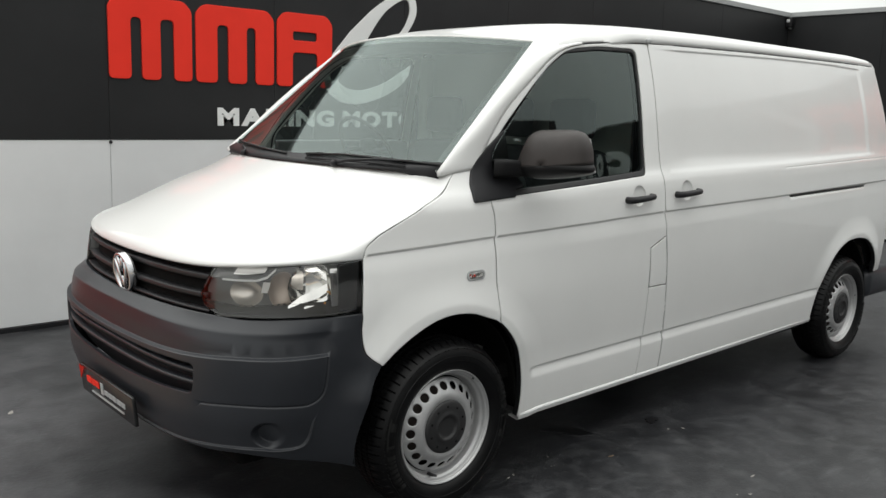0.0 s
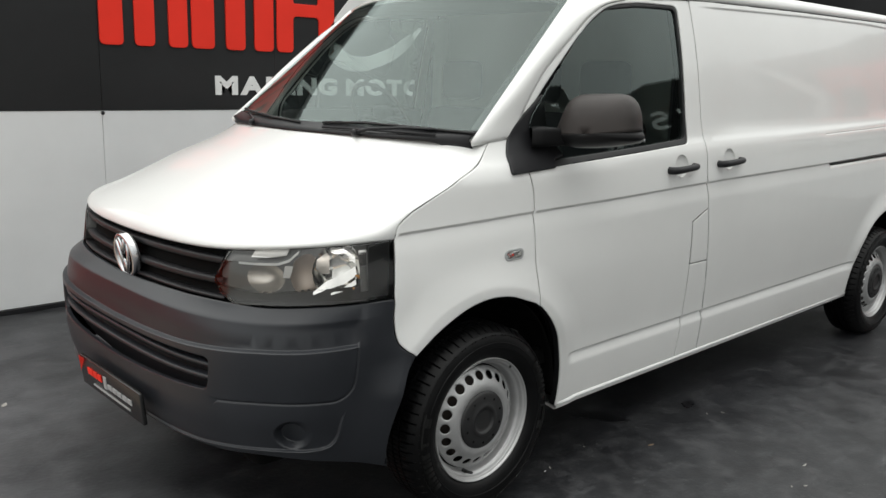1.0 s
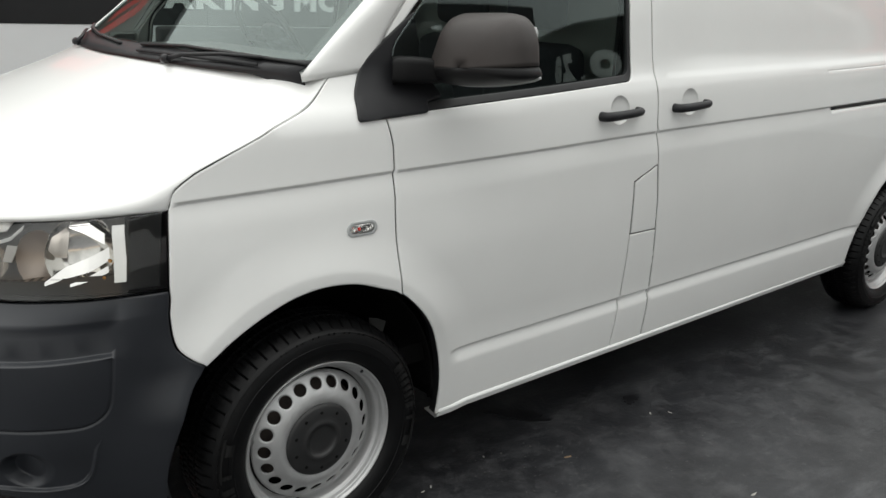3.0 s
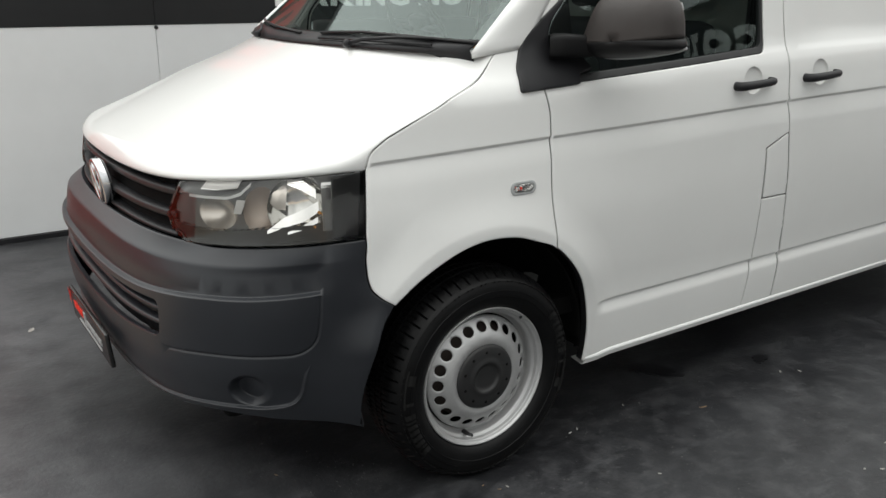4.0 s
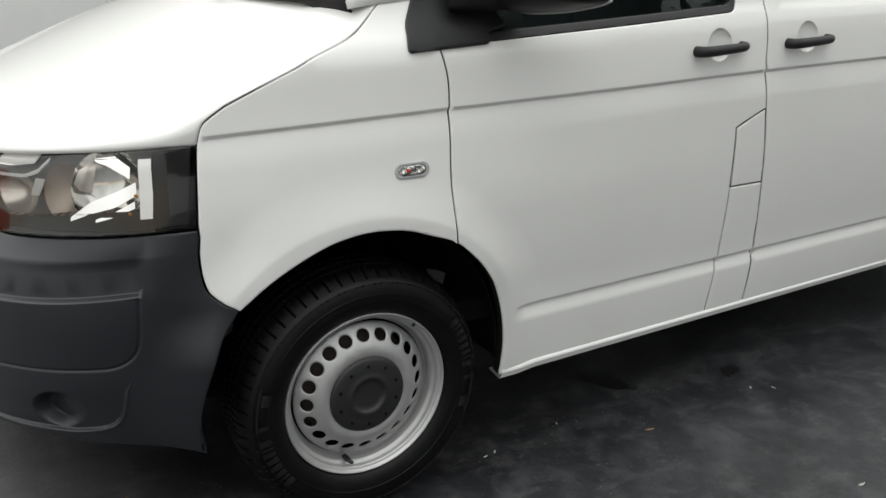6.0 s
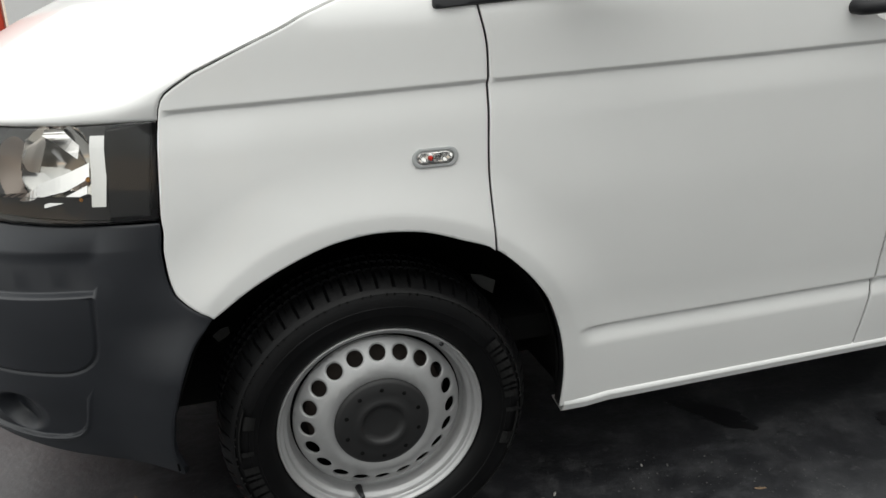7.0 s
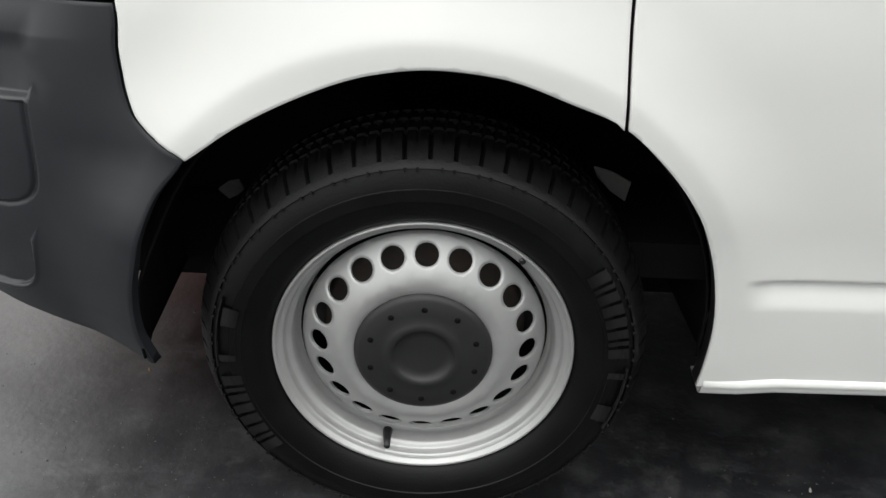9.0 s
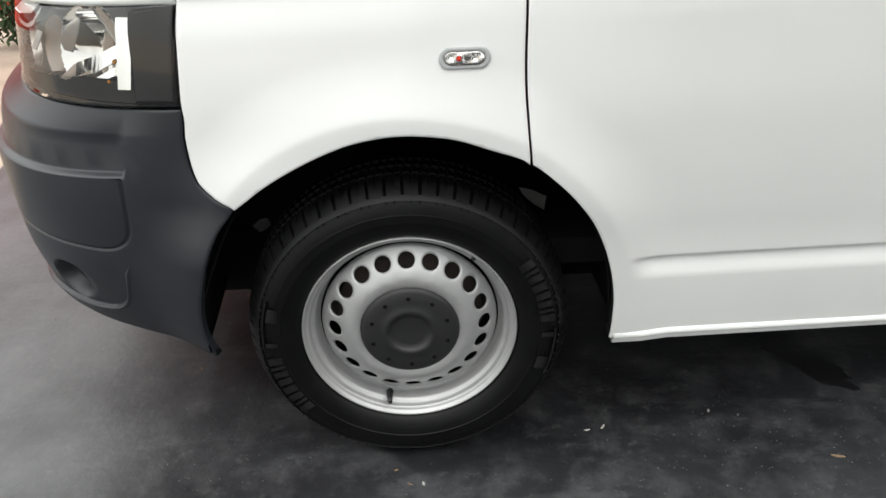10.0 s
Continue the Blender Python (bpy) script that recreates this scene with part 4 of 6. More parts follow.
for s in np.linspace(0, 1, 40):
    ex, ey, ez = (np.interp(s * el[-1], el, edge3[:, k]) for k in range(3))
    sc = s**1.15
    cxx, cz = (np.interp(sc * cl[-1], cl, cen[:, k]) for k in range(2))
    row = []
    for q in qs:
        g0 = 1 - max(0.0, 1 - (0.9978 * q)**NN)**(1 / NN)
        g0 = g0 / (1 - (1 - 0.9978**NN)**(1 / NN))
        g1 = 0.75 * q**2.3 + 0.25 * q**14
        h0 = (float(F_BON(q)) - 0.957) / 0.046
        h1 = q**2.4
        m = 1 - (1 - s)**1.9
        px = cxx + (ex - cxx) * (g0 * (1 - m) + g1 * m)
        k = 1 - (1 - s)**4
        row.append((px, YC - (YC - ey) * q, (1 - k) * (cz + (ez - cz) * (h0 * (1 - m) + h1 * m)) + k * (crown(px) - (crown(ex) - ez) * q**2.1)))
    if s == 0:
        ra = np.array(row)
        tg = np.gradient(ra[:, :2], axis=0)
        nrm = np.stack([tg[:, 1], -tg[:, 0]], 1) / np.linalg.norm(tg, axis=1)[:, None]
        if nrm[-1, 0] < 0:
            nrm = -nrm
        for back, drop in ((0.030, 0.012), (0.012, 0.011), (0.004, 0.0085), (0.0005, 0.004)):
            rows.append([(p[0] + n[0] * back, p[1] + n[1] * back, p[2] - drop) for p, n in zip(ra, nrm)])
    else:
        # the nose leans back behind its lip
        lean = 0.026 * float(ss(0, 0.10, s)) * (1 - float(ss(0.12, 0.6, s)))
        row = [(p[0] + n[0] * lean * w, p[1] + n[1] * lean * w, p[2]) for p, n, w in zip(row, nrm, ss(1.0, 0.985, qs) * ss(0.66, 0.93, qs))]
    rows.append(row)
bonnet = part("bonnet", loft([r[::-1] for r in mirror_rows(rows)]), PAINT, van, "white bonnet with a rounded nose")
thick(bonnet, 0.010)

# windscreen
XE_S = lambda z: 0.016 + (z - 1.279) * 1.165
HWS = lambda z: 0.807 - (z - 1.279) * 0.20


def screen_pt(q, z, pull=0.0):
    return (XE_S(z) - (0.175 - 0.02 * (z - 1.28)) * (1 - abs(q)**2.2) + pull, YC - HWS(z) * q, z + 0.035 * (1 - q * q) * (z - 1.28) / 0.52)


def screen_rows(z0, z1, q0, q1, n=18, m=31, pull=0.0):
    return [[screen_pt(q, z, pull) for q in np.linspace(q0, q1, m)] for z in np.linspace(z0, z1, n)]


windscreen = part("windscreen", loft(screen_rows(1.303, 1.800, -1, 1)), SCREEN_GLASS, van, "clear windscreen mirroring the sky")
# black printed border of the screen
for z0, z1, q0, q1 in ((1.303, 1.80, 0.955, 1.0), (1.303, 1.80, -1.0, -0.955), (1.303, 1.312, -0.955, 0.955), (1.772, 1.80, -0.955, 0.955)):
    part("screen_border", loft(screen_rows(z0, z1, q0, q1, 12, 24 if abs(q1 - q0) > 1 else 3, 0.004)), GLOSS_BLACK, van)

# cowl under the wipers
cowl_rows = []
for q in np.linspace(0.985, -0.985, 43):
    a = screen_pt(q, 1.292)
    e = abs(q)
    sink = 0.05 * float(ss(0.82, 0.93, e))
    rear_x = -0.130 + 0.205 * e**2.3
    rear_z = 1.296 - 0.010 * e**2.4 - 0.010 * ss(0.80, 0.95, e)
    cowl_rows.append([(a[0] + 0.03, a[1], a[2] + 0.016), (a[0] - 0.012, a[1], a[2] - 0.006), (a[0] - 0.05 + 0.03 * e + 0.6 * sink, a[1], a[2] - 0.016 - 0.5 * sink), (rear_x + 0.005 + 0.5 * sink, YC - 0.83 * q, rear_z - 0.024 - sink), (rear_x - 0.04, YC - 0.83 * q, rear_z - 0.075 - sink)])
cowl = part("cowl", loft(cowl_rows), PLASTIC_DARK, van, "black plastic cowl below the windscreen")
thick(cowl, 0.006)


def wiper(points, blade, name="wiper"):
    arm = part(name, tube(points, 0.0058, 8, [1.2, 1.0, 0.8, 0.7][:len(points)]), PLASTIC_DARK, van, "black wiper arm")
    part("blade", tube(blade, 0.0055, 6), SEAL_AND_GAP, arm)
    part("pivot", revolve([(0.001, -0.009), (0.011, -0.009), (0.013, 0.009), (0.001, 0.010)], 12, points[0]), PLASTIC_DARK, arm)


def on_screen(y, z, off):
    z = z + 0.021
    q = (YC - y) / HWS(z)
    x, yy, zz = screen_pt(q, z)
    return (x - off, yy, zz)


wiper([on_screen(0.60, 1.266, 0.045), on_screen(0.56, 1.280, 0.040), on_screen(0.44, 1.290, 0.030), on_screen(0.32, 1.290, 0.022)],
      [on_screen(0.19, 1.284, 0.012), on_screen(0.35, 1.291, 0.012), on_screen(0.62, 1.297, 0.012), on_screen(0.84, 1.288, 0.012)])
wiper([on_screen(1.30, 1.266, 0.045), on_screen(1.33, 1.280, 0.040), on_screen(1.45, 1.293, 0.030), on_screen(1.52, 1.294, 0.022)],
      [on_screen(0.98, 1.282, 0.012), on_screen(1.25, 1.292, 0.012), on_screen(1.50, 1.300, 0.012), on_screen(1.66, 1.306, 0.012)])
part("wiper_linkage", tube([on_screen(0.30, 1.274, 0.028), on_screen(0.55, 1.277, 0.030), on_screen(0.80, 1.274, 0.028)], 0.0045, 6), PLASTIC_DARK, van)

# A pillars between screen and door
pil_rows = []
gapc = [(u - 0.0055, z) for u, z in DOOR_TOP if u < 0.86]
lp = np.array(gapc)
ll = np.concatenate([[0], np.cumsum(np.linalg.norm(np.diff(lp, axis=0), axis=1))])
for s in np.linspace(0, 1, 30):
    gu, gz = np.interp(s * ll[-1], ll, lp[:, 0]), np.interp(s * ll[-1], ll, lp[:, 1])
    g = skin(np.array([gu]), np.array([gz]))[0]
    zs = 1.279 + (1.802 - 1.279) * s**0.97
    w = np.array(screen_pt(1.0, zs))
    w = w + np.array([-0.004, -0.002, 0.0])
    mid = (g + w) / 2 + np.array([-0.014, -0.016, 0.010]) * (1 - s**5) * (0.15 + 0.85 * float(ss(0, 0.25, s)))
    gi = g + np.array([0.004, 0.022, 0.0])
    pil_rows.append([tuple(gi), tuple(g)] + [tuple((1 - t)**2 * g + 2 * t * (1 - t) * (2 * mid - (g + w) / 2) + t * t * w) for t in np.linspace(0.08, 1, 10)]
                    + [tuple(w + np.array([0.012, 0.012, 0]))])
pil_rows.insert(0, [(x + 0.006, y + 0.003, z - 0.014) for x, y, z in pil_rows[0]])
pillar = part("a_pillar", loft(pil_rows), PAINT, van)
thick(pillar, 0.006)
mirrored(pillar, van)

# black strips at the bottom of the joints, put there as their shade
for line in (straight(B_GAP), SLIDE, straight(FLAP), BON):
    sunk, rad = ((0.0, 0.0070, -0.0060), 0.0042) if line is BON else ((0.0, 0.0085, 0.0), 0.0055)
    pts = skin(np.array([u for u, z in line]), np.array([z for u, z in line])) + np.array(sunk)
    mirrored(part("joint_dark", tube([tuple(p) for p in pts], rad, 6), SEAL_AND_GAP, van), van)
# black seal in the joint between pillar, roof and door
for nm, line in (("door_seal", DOOR_TOP),):
    pts = skin(np.array([u - 0.001 for u, z in line]), np.array([z + 0.001 for u, z in line])) + np.array([0.0, 0.0022, 0.0])
    mirrored(part(nm, tube([tuple(p) for p in pts[::3]], 0.0040, 6), SEAL_AND_GAP, van), van)
# painted edge of the roof over the front door
edge_rows = []
for u, z in DOOR_TOP:
    if u > 0.69:
        a_, b_, c_ = skin(np.array([u, u, u]), np.array([z + 0.004, z + 0.012, z + 0.029])) + np.array([[0, 0.003, 0], [0, 0.003, 0], [0, 0.012, 0]])
        edge_rows.append([tuple(a_ + np.array([0, 0.010, 0])), tuple(a_), tuple(b_), tuple(c_)])
mirrored(part("roof_edge", loft(edge_rows), PAINT, van), van)
# roof
ZT = table([(0.40, 1.838), (0.55, 1.862), (0.75, 1.893), (1.0, 1.920), (1.5, 1.945), (2.2, 1.957), (3.55, 1.957), (3.78, 1.949), (3.97, 1.918)])
ZG = GUTTER
roof_rows = []
for k, f in enumerate(np.concatenate([np.linspace(0, 0.06, 8), np.linspace(0.08, 1, 40)])):
    row = []
    for th in np.linspace(0, math.pi / 2, 26):
        q = math.cos(th)**(2 / 3.4)
        h = math.sin(th)**(2 / 3.4)
        x_nom = 0.6 + 3.37 * f
        t_end = min(1.0, max(0.0, (x_nom - 3.83) / 0.14))
        y_edge = float(plain_y(np.array([max(x_nom, 0.9)]), np.array([float(ZG(max(x_nom, 0.9)))]))[0]) + 0.001 + 0.08 * (1 - math.sqrt(1 - t_end * t_end * 0.96))
        y = YC - (YC - y_edge) * q
        qq = min(1.0, (YC - y) / HWS(1.80))
        x0 = screen_pt(qq, 1.80)[0] - 0.006 + max(0.0, ((YC - y) / HWS(1.80) - 1)) * 2.2
        x = x0 + (3.97 - x0) * f
        z = float(ZG(x)) + (float(ZT(x)) - float(ZG(x))) * h
        over = max(0.0, (YC - y) / HWS(1.80) - 1)
        zs = screen_pt(qq, 1.80)[2] + 0.002
        z = zs + (z - zs) * ss(0.0, 0.34, np.array([x - x0]))[0]**0.75
        row.append((x, y, z))
    roof_rows.append(row)
roof = part("roof", loft([r[::-1] for r in mirror_rows(roof_rows)]), PAINT, van, "white low roof")
thick(roof, 0.012)
gut_rows = []
for x in np.arange(0.80, 3.80, 0.05):
    zg = float(ZG(x))
    y0 = float(plain_y(np.array([x]), np.array([zg]))[0])
    gut_rows.append([(x, y0 + 0.05, zg - 0.022), (x, y0 + 0.014, zg - 0.020), (x, y0 + 0.014, zg + 0.008), (x, y0 + 0.05, zg + 0.012)])
gutter = part("roof_gutter", loft(gut_rows), PAINT, van, "white joint along the roof edge")
thick(gutter, 0.004)
mirrored(gutter, van)
joint = []
for x in np.linspace(1.30, 3.62, 60):
    joint.append((x, float(plain_y(np.array([x]), np.array([float(ZG(x))]))[0]) + 0.0015, float(ZG(x))))
mirrored(part("joint_dark", tube(joint, 0.0028, 6), SEAL_AND_GAP, van, "dark joint along the roof edge"), van)

# dark strip laid in the rail's slot in place of its shade
rail_rows = []
for x in np.linspace(2.542, 3.508, 24):
    z = float(RAIL(x))
    y0 = float(plain_y(np.array([x]), np.array([z]))[0])
    rail_rows.append([(x, y0 + 0.016, z + 0.005), (x, y0 + 0.008, z + 0.004), (x, y0 + 0.008, z - 0.004), (x, y0 + 0.016, z - 0.005)])
thick(part("door_rail", loft(rail_rows), SEAL_AND_GAP, van, "dark strip in the sliding door's rail slot"), 0.003)
part("roof_clip", box(1.288, 1.318, 0.192, 0.212, 1.836, 1.856, 0.006, 2), TRIM_GREY, van)

# tail: rear corner, rear face and bumper
tail_rows = []
for z in np.linspace(0.52, 1.84, 24):
    xr = XRZ(z)
    y0 = float(plain_y(np.array([xr]), np.array([z]))[0])
    lean = 0.045 * ss(1.0, 1.9, np.array([z]))[0]
    tail_rows.append([(xr, y0, z)] + [(xr + 0.13 * math.sin(a) - lean * math.sin(a), y0 + 0.12 * (1 - math.cos(a)), z) for a in np.linspace(0.15, math.pi / 2, 7)] + [(xr + 0.14 - lean, YC, z)])
for a in np.linspace(0.25, math.pi / 2, 6):
    xr = XRZ(1.84) - 0.06 * (1 - math.cos(a))
    y0 = float(plain_y(np.array([xr]), np.array([1.84]))[0]) + 0.10 * (1 - math.cos(a))
    z = 1.84 + 0.075 * math.sin(a)
    tail_rows.append([(xr, y0, z)] + [(xr + 0.085 * math.sin(b), y0 + 0.12 * (1 - math.cos(b)), z) for b in np.linspace(0.15, math.pi / 2, 7)] + [(xr + 0.095, YC, z)])
tail = part("tail", loft([r for r in mirror_rows(tail_rows)]), PAINT, van, "white rear doors and corners")
thick(tail, 0.01)
tail_lamp = part("tail_lamp", box(3.99, 4.06, 0.10, 0.17, 0.86, 1.22, 0.02, 3), material("tail_red", (0.35, 0.01, 0.01), 0.2, coat=0.6), van, "red tail lamp")
rb = part("rear_bumper", box(3.84, 4.30, 0.085, 2 * YC - 0.085, 0.33, 0.52, 0.05, 4), PLASTIC, van, "grey plastic rear bumper")

# ---------------------------------------------------------------- front: bumper, grille, lamps
ZB = table([(0.05, 0.818), (0.09, 0.817), (0.16, 0.815), (0.22, 0.811), (0.30, 0.807), (0.40, 0.809), (0.60, 0.806), (0.99, 0.801)])
ys_top = np.concatenate([np.linspace(0.115, 0.30, 10), np.linspace(0.34, YC, 14)])
top_l = [(u_at(y), float(ZB(y))) for y in ys_top]
edge_r = [(u - GAP, z) for u, z in BUMP_EDGE] + [(u_of_x(x) if x < CX else x, z) for x, z in smooth_line([(-0.318, 0.620), (-0.350, 0.580), (-0.372, 0.530), (-0.393, 0.460), (-0.411, 0.385), (-0.421, 0.310), (-0.424, 0.272)], 0.015)[1:]]
BOT = table([(UC, 0.345), (-0.95, 0.352), (-0.83, 0.358), (-0.70, 0.346), (-0.62, 0.328), (-0.50, 0.302), (-0.42, 0.276), (-0.30, 0.270)])
bot_l = [(u_at(y), float(BOT(u_at(y)))) for y in np.linspace(0.10, YC, 30)]
half = top_l[::-1] + edge_r + bot_l[1:]
mir = lambda pts: [(2 * UC - u, z) for u, z in pts][::-1]
bump_outline = half[:-1] + mir(half)[1:]
u43 = u_at(0.445)
INTAKE = rounded([(u43, 0.655), (u43 - 0.006, 0.550), (UC, 0.528), (2 * UC - u43 + 0.006, 0.550), (2 * UC - u43, 0.655), (UC, 0.650)], 0.025)
ub = -0.502
STRIP = [(UC - 0.45, 0.677), (UC, 0.666), (UC + 0.45, 0.677), (-0.90, 0.686), (-0.80, 0.690), (-0.646, 0.689), (ub, 0.690)]
BOXL = smooth_line([(ub, 0.684), (ub - 0.002, 0.640), (ub - 0.007, 0.584), (ub - 0.016, 0.555), (ub - 0.035, 0.536), (ub - 0.062, 0.527), (ub - 0.095, 0.527), (-0.646, 0.529), (-0.80, 0.534), (-0.95, 0.526)], 0.02)
LOWL = smooth_line([(-0.540, 0.467), (-0.549, 0.425), (-0.561, 0.397), (-0.580, 0.381), (-0.608, 0.372), (-0.655, 0.370), (-0.740, 0.376), (-0.828, 0.377), (-0.946, 0.371), (-1.114, 0.361), (UC, 0.353)], 0.02)
STRIP_Z = table([(UC, 0.666), (UC + 0.45, 0.677), (-0.90, 0.686), (-0.80, 0.690), (-0.646, 0.689), (ub, 0.690), (0.0, 0.690)])
LOWL_Z = table([(UC, 0.353), (-1.114, 0.361), (-0.946, 0.371), (-0.828, 0.377), (-0.740, 0.376), (-0.655, 0.370), (-0.60, 0.372), (0.0, 0.372)])
LOWL_U = table([(0.36, -0.640), (0.370, -0.615), (0.381, -0.580), (0.397, -0.561), (0.425, -0.549), (0.467, -0.540), (0.55, -0.530)])
BUMPER_LINES += [(BOXL, 0.004, 0.0034), (LOWL, -0.0030, 0.0040)]
FOG = (-0.692, 0.428)
_old_detail = bumper_detail


def bumper_detail(u, z):
    d = _old_detail(u, z)
    # a scoop with a flat blank at its bottom
    q = np.sqrt(((u - FOG[0]) / 0.062)**2 + ((z - FOG[1]) / 0.048)**2)
    d = d + 0.034 * np.clip((1 - q) / 0.36, 0, 1) * (1 - 0.80 * ss(-0.03, 0.05, u - FOG[0]))
    # the lower panel lies back behind the lip under it
    d = d + 0.0085 * ss(0, 0.006, z - LOWL_Z(u)) * ss(0, 0.007, LOWL_U(z) - u) * (1 - ss(0.40, 0.50, z))
    # the shoulder above the strip lies further in
    return d + 0.018 * ss(-0.001, 0.007, z - STRIP_Z(u)) * (1 - ss(0.745, 0.80, z)) * (1 - ss(ub - 0.01, ub + 0.03, u))


def bumper_skin(u, z):
    """The bumper's outside: its top slopes in under the lamps."""
    p = skin(u, z)
    w = np.where(u < UC, 2 * UC - u, u)
    d = 0.012 * np.clip((z - 0.772) / 0.045, 0, 1) * ss(-1.0, -0.7, w) * (1 - ss(-0.52, -0.41, w))
    th = _theta_of(np.minimum(w, CX))
    return p + np.stack([d * np.cos(th), d * np.sin(th) * np.where(u < UC, -1, 1), 0 * d], 1)


blines = []
BREAK = [(UC - 0.5, 0.768), (UC, 0.768), (-0.42, 0.770)]
for line in (STRIP, BOXL, LOWL, BREAK):
    blines += [(line, 0.0045), ([(2 * UC - u, z) for u, z in line], 0.0045)]
ring = [(FOG[0] + 0.062 * math.cos(a), FOG[1] + 0.048 * math.sin(a)) for a in np.linspace(0, 2 * math.pi, 24)]
blines += [(ring, 0.008), ([(FOG[0] + 0.6 * (a - FOG[0]), FOG[1] + 0.6 * (b - FOG[1])) for a, b in ring], 0.010)]
bumper = panel("front_bumper", bump_outline, bumper_skin, PLASTIC, van, holes=[INTAKE], lines=blines, step=0.035, depth=0.014, label="grey textured plastic front bumper", roll=0.004)


def front_strip(z_of, y0, y1, height, out, mat, name, parent, n=40, thickness=0.03, label=""):
    """A bar that follows the nose."""
    us = np.linspace(u_at(y0), 2 * UC - u_at(2 * YC - y1) if y1 > YC else u_at(y1), n)
    rws = []
    for u in us:
        p = skin(np.array([u]), np.array([z_of(u)]))[0]
        x, y, z = p
        rws.append([(x - out + thickness, y, z + height / 2), (x - out + 0.004, y, z + height / 2), (x - out, y, z + height / 2 - 0.004), (x - out, y, z - height / 2 + 0.004),
                    (x - out + 0.004, y, z - height / 2), (x - out + thickness, y, z - height / 2)])
    ob = part(name, loft(rws), mat, parent, label)
    return ob


# intake backing and slats
back = [(u43 + 0.02, 0.68), (u43 + 0.02, 0.53), (UC, 0.49), (2 * UC - u43 - 0.02, 0.53), (2 * UC - u43 - 0.02, 0.68)]
BACKED = lambda u, v: skin(u, v) + np.stack([0.055 + 0 * u, 0 * u, 0 * u], 1)
intake = panel("intake", back, BACKED, PLASTIC_DARK, van, step=0.1, label="black lower air intake")
for zz, dz in ((0.626, -0.002), (0.586, 0.006)):
    front_strip(lambda u, zz=zz, dz=dz: zz - dz * (1 - abs(u - UC) / 0.55), 0.45, 2 * YC - 0.45, 0.014, -0.012, PLASTIC, "slat", intake)

# grille
ug = u_at(0.45)
grille_poly = [(u_at(0.42), 0.955), (u_at(0.46), 0.880), (u_at(0.44), 0.800), (u_at(0.7), 0.785), (UC, 0.780)]
grille_poly = grille_poly + mir(grille_poly)[1:]
grille = panel("grille", grille_poly, lambda u, v: skin(u, v) + np.stack([0.045 + 0 * u, 0 * u, 0 * u], 1), LINER, van, step=0.08, label="black radiator grille with two bars")
for zz, dz, hh in ((0.926, 0.008, 0.020), (0.864, 0.010, 0.020), (0.814, 0.008, 0.012)):
    front_strip(lambda u, zz=zz, dz=dz: zz - dz * (1 - abs(u - UC) / 0.6), 0.43, 2 * YC - 0.43, hh, -0.014, PLASTIC_DARK, "grille_bar", grille, thickness=0.030)

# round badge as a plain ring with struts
BX, BZ, BR = -0.850, 0.860, 0.078
bt = pose(BX, YC, BZ, 0, 0, -90) @ pose(0, 0, 0, 8, 0, 0)
ringb = revolve([(BR - 0.013, 0.004), (BR - 0.011, -0.008), (BR - 0.004, -0.012), (BR + 0.002, -0.007), (BR + 0.003, 0.012)], 40)
badge = part("badge", ringb, BRUSHED, van, "round chrome badge")
badge.matrix_world = bt
plate_b = revolve([(0.0005, 0.003), (BR - 0.008, 0.003), (BR - 0.004, 0.02)], 32)
part("badge_back", plate_b, GLOSS_BLACK, badge)
for a, b in (((-0.046, 0.050), (-0.012, -0.058)), ((0.046, 0.050), (0.012, -0.058)), ((-0.020, 0.062), (0.0, 0.010)), ((0.020, 0.062), (0.0, 0.010)), ((-0.012, -0.058), (0.004, -0.012)), ((0.012, -0.058), (-0.004, -0.012))):
    part("strut", tube([(a[0], -0.004, a[1]), (b[0], -0.004, b[1])], 0.008, 6), BRUSHED, badge)

# dealer's plate
plate_t = pose(-0.945, YC - 0.035, 0.410, 0, 0, -90) @ pose(0, 0, 0, 6, 0, 0)
np_ = part("dealer_plate", box(-0.265, 0.265, 0.0, 0.014, -0.056, 0.056, 0.004, 2), PLATE_BLACK, van, "black dealer plate with red corner and pale bars")
np_.matrix_world = plate_t
bm = bmesh.new()
bm.faces.new([bm.verts.new(v) for v in ((-0.262, -0.003, 0.053), (-0.262, -0.003, -0.01), (-0.205, -0.003, 0.053))])
bmesh.ops.solidify(bm, geom=list(bm.faces), thickness=0.003)
part("red_corner", bm, SIGN_RED, np_, smooth=False)
for x0, x1, z0, z1, mt in ((-0.19, -0.145, 0.000, 0.024, SIGN_RED), (-0.138, -0.105, 0.000, 0.024, SIGN_RED), (-0.098, -0.065, 0.000, 0.024, SIGN_RED), (-0.045, -0.020, -0.014, 0.030, TRIM_GREY), (-0.01, 0.025, -0.008, 0.010, TRIM_GREY),
                           (0.032, 0.065, -0.008, 0.010, TRIM_GREY), (0.072, 0.105, -0.008, 0.010, TRIM_GREY), (0.115, 0.15, -0.008, 0.010, TRIM_GREY), (0.157, 0.19, -0.008, 0.010, TRIM_GREY), (-0.15, 0.17, -0.034, -0.028, TRIM_GREY)):
    part("bar", box(x0, x1, -0.003, 0.001, z0, z1), mt, np_, smooth=False)

# headlamps
uA = u_at(0.445)
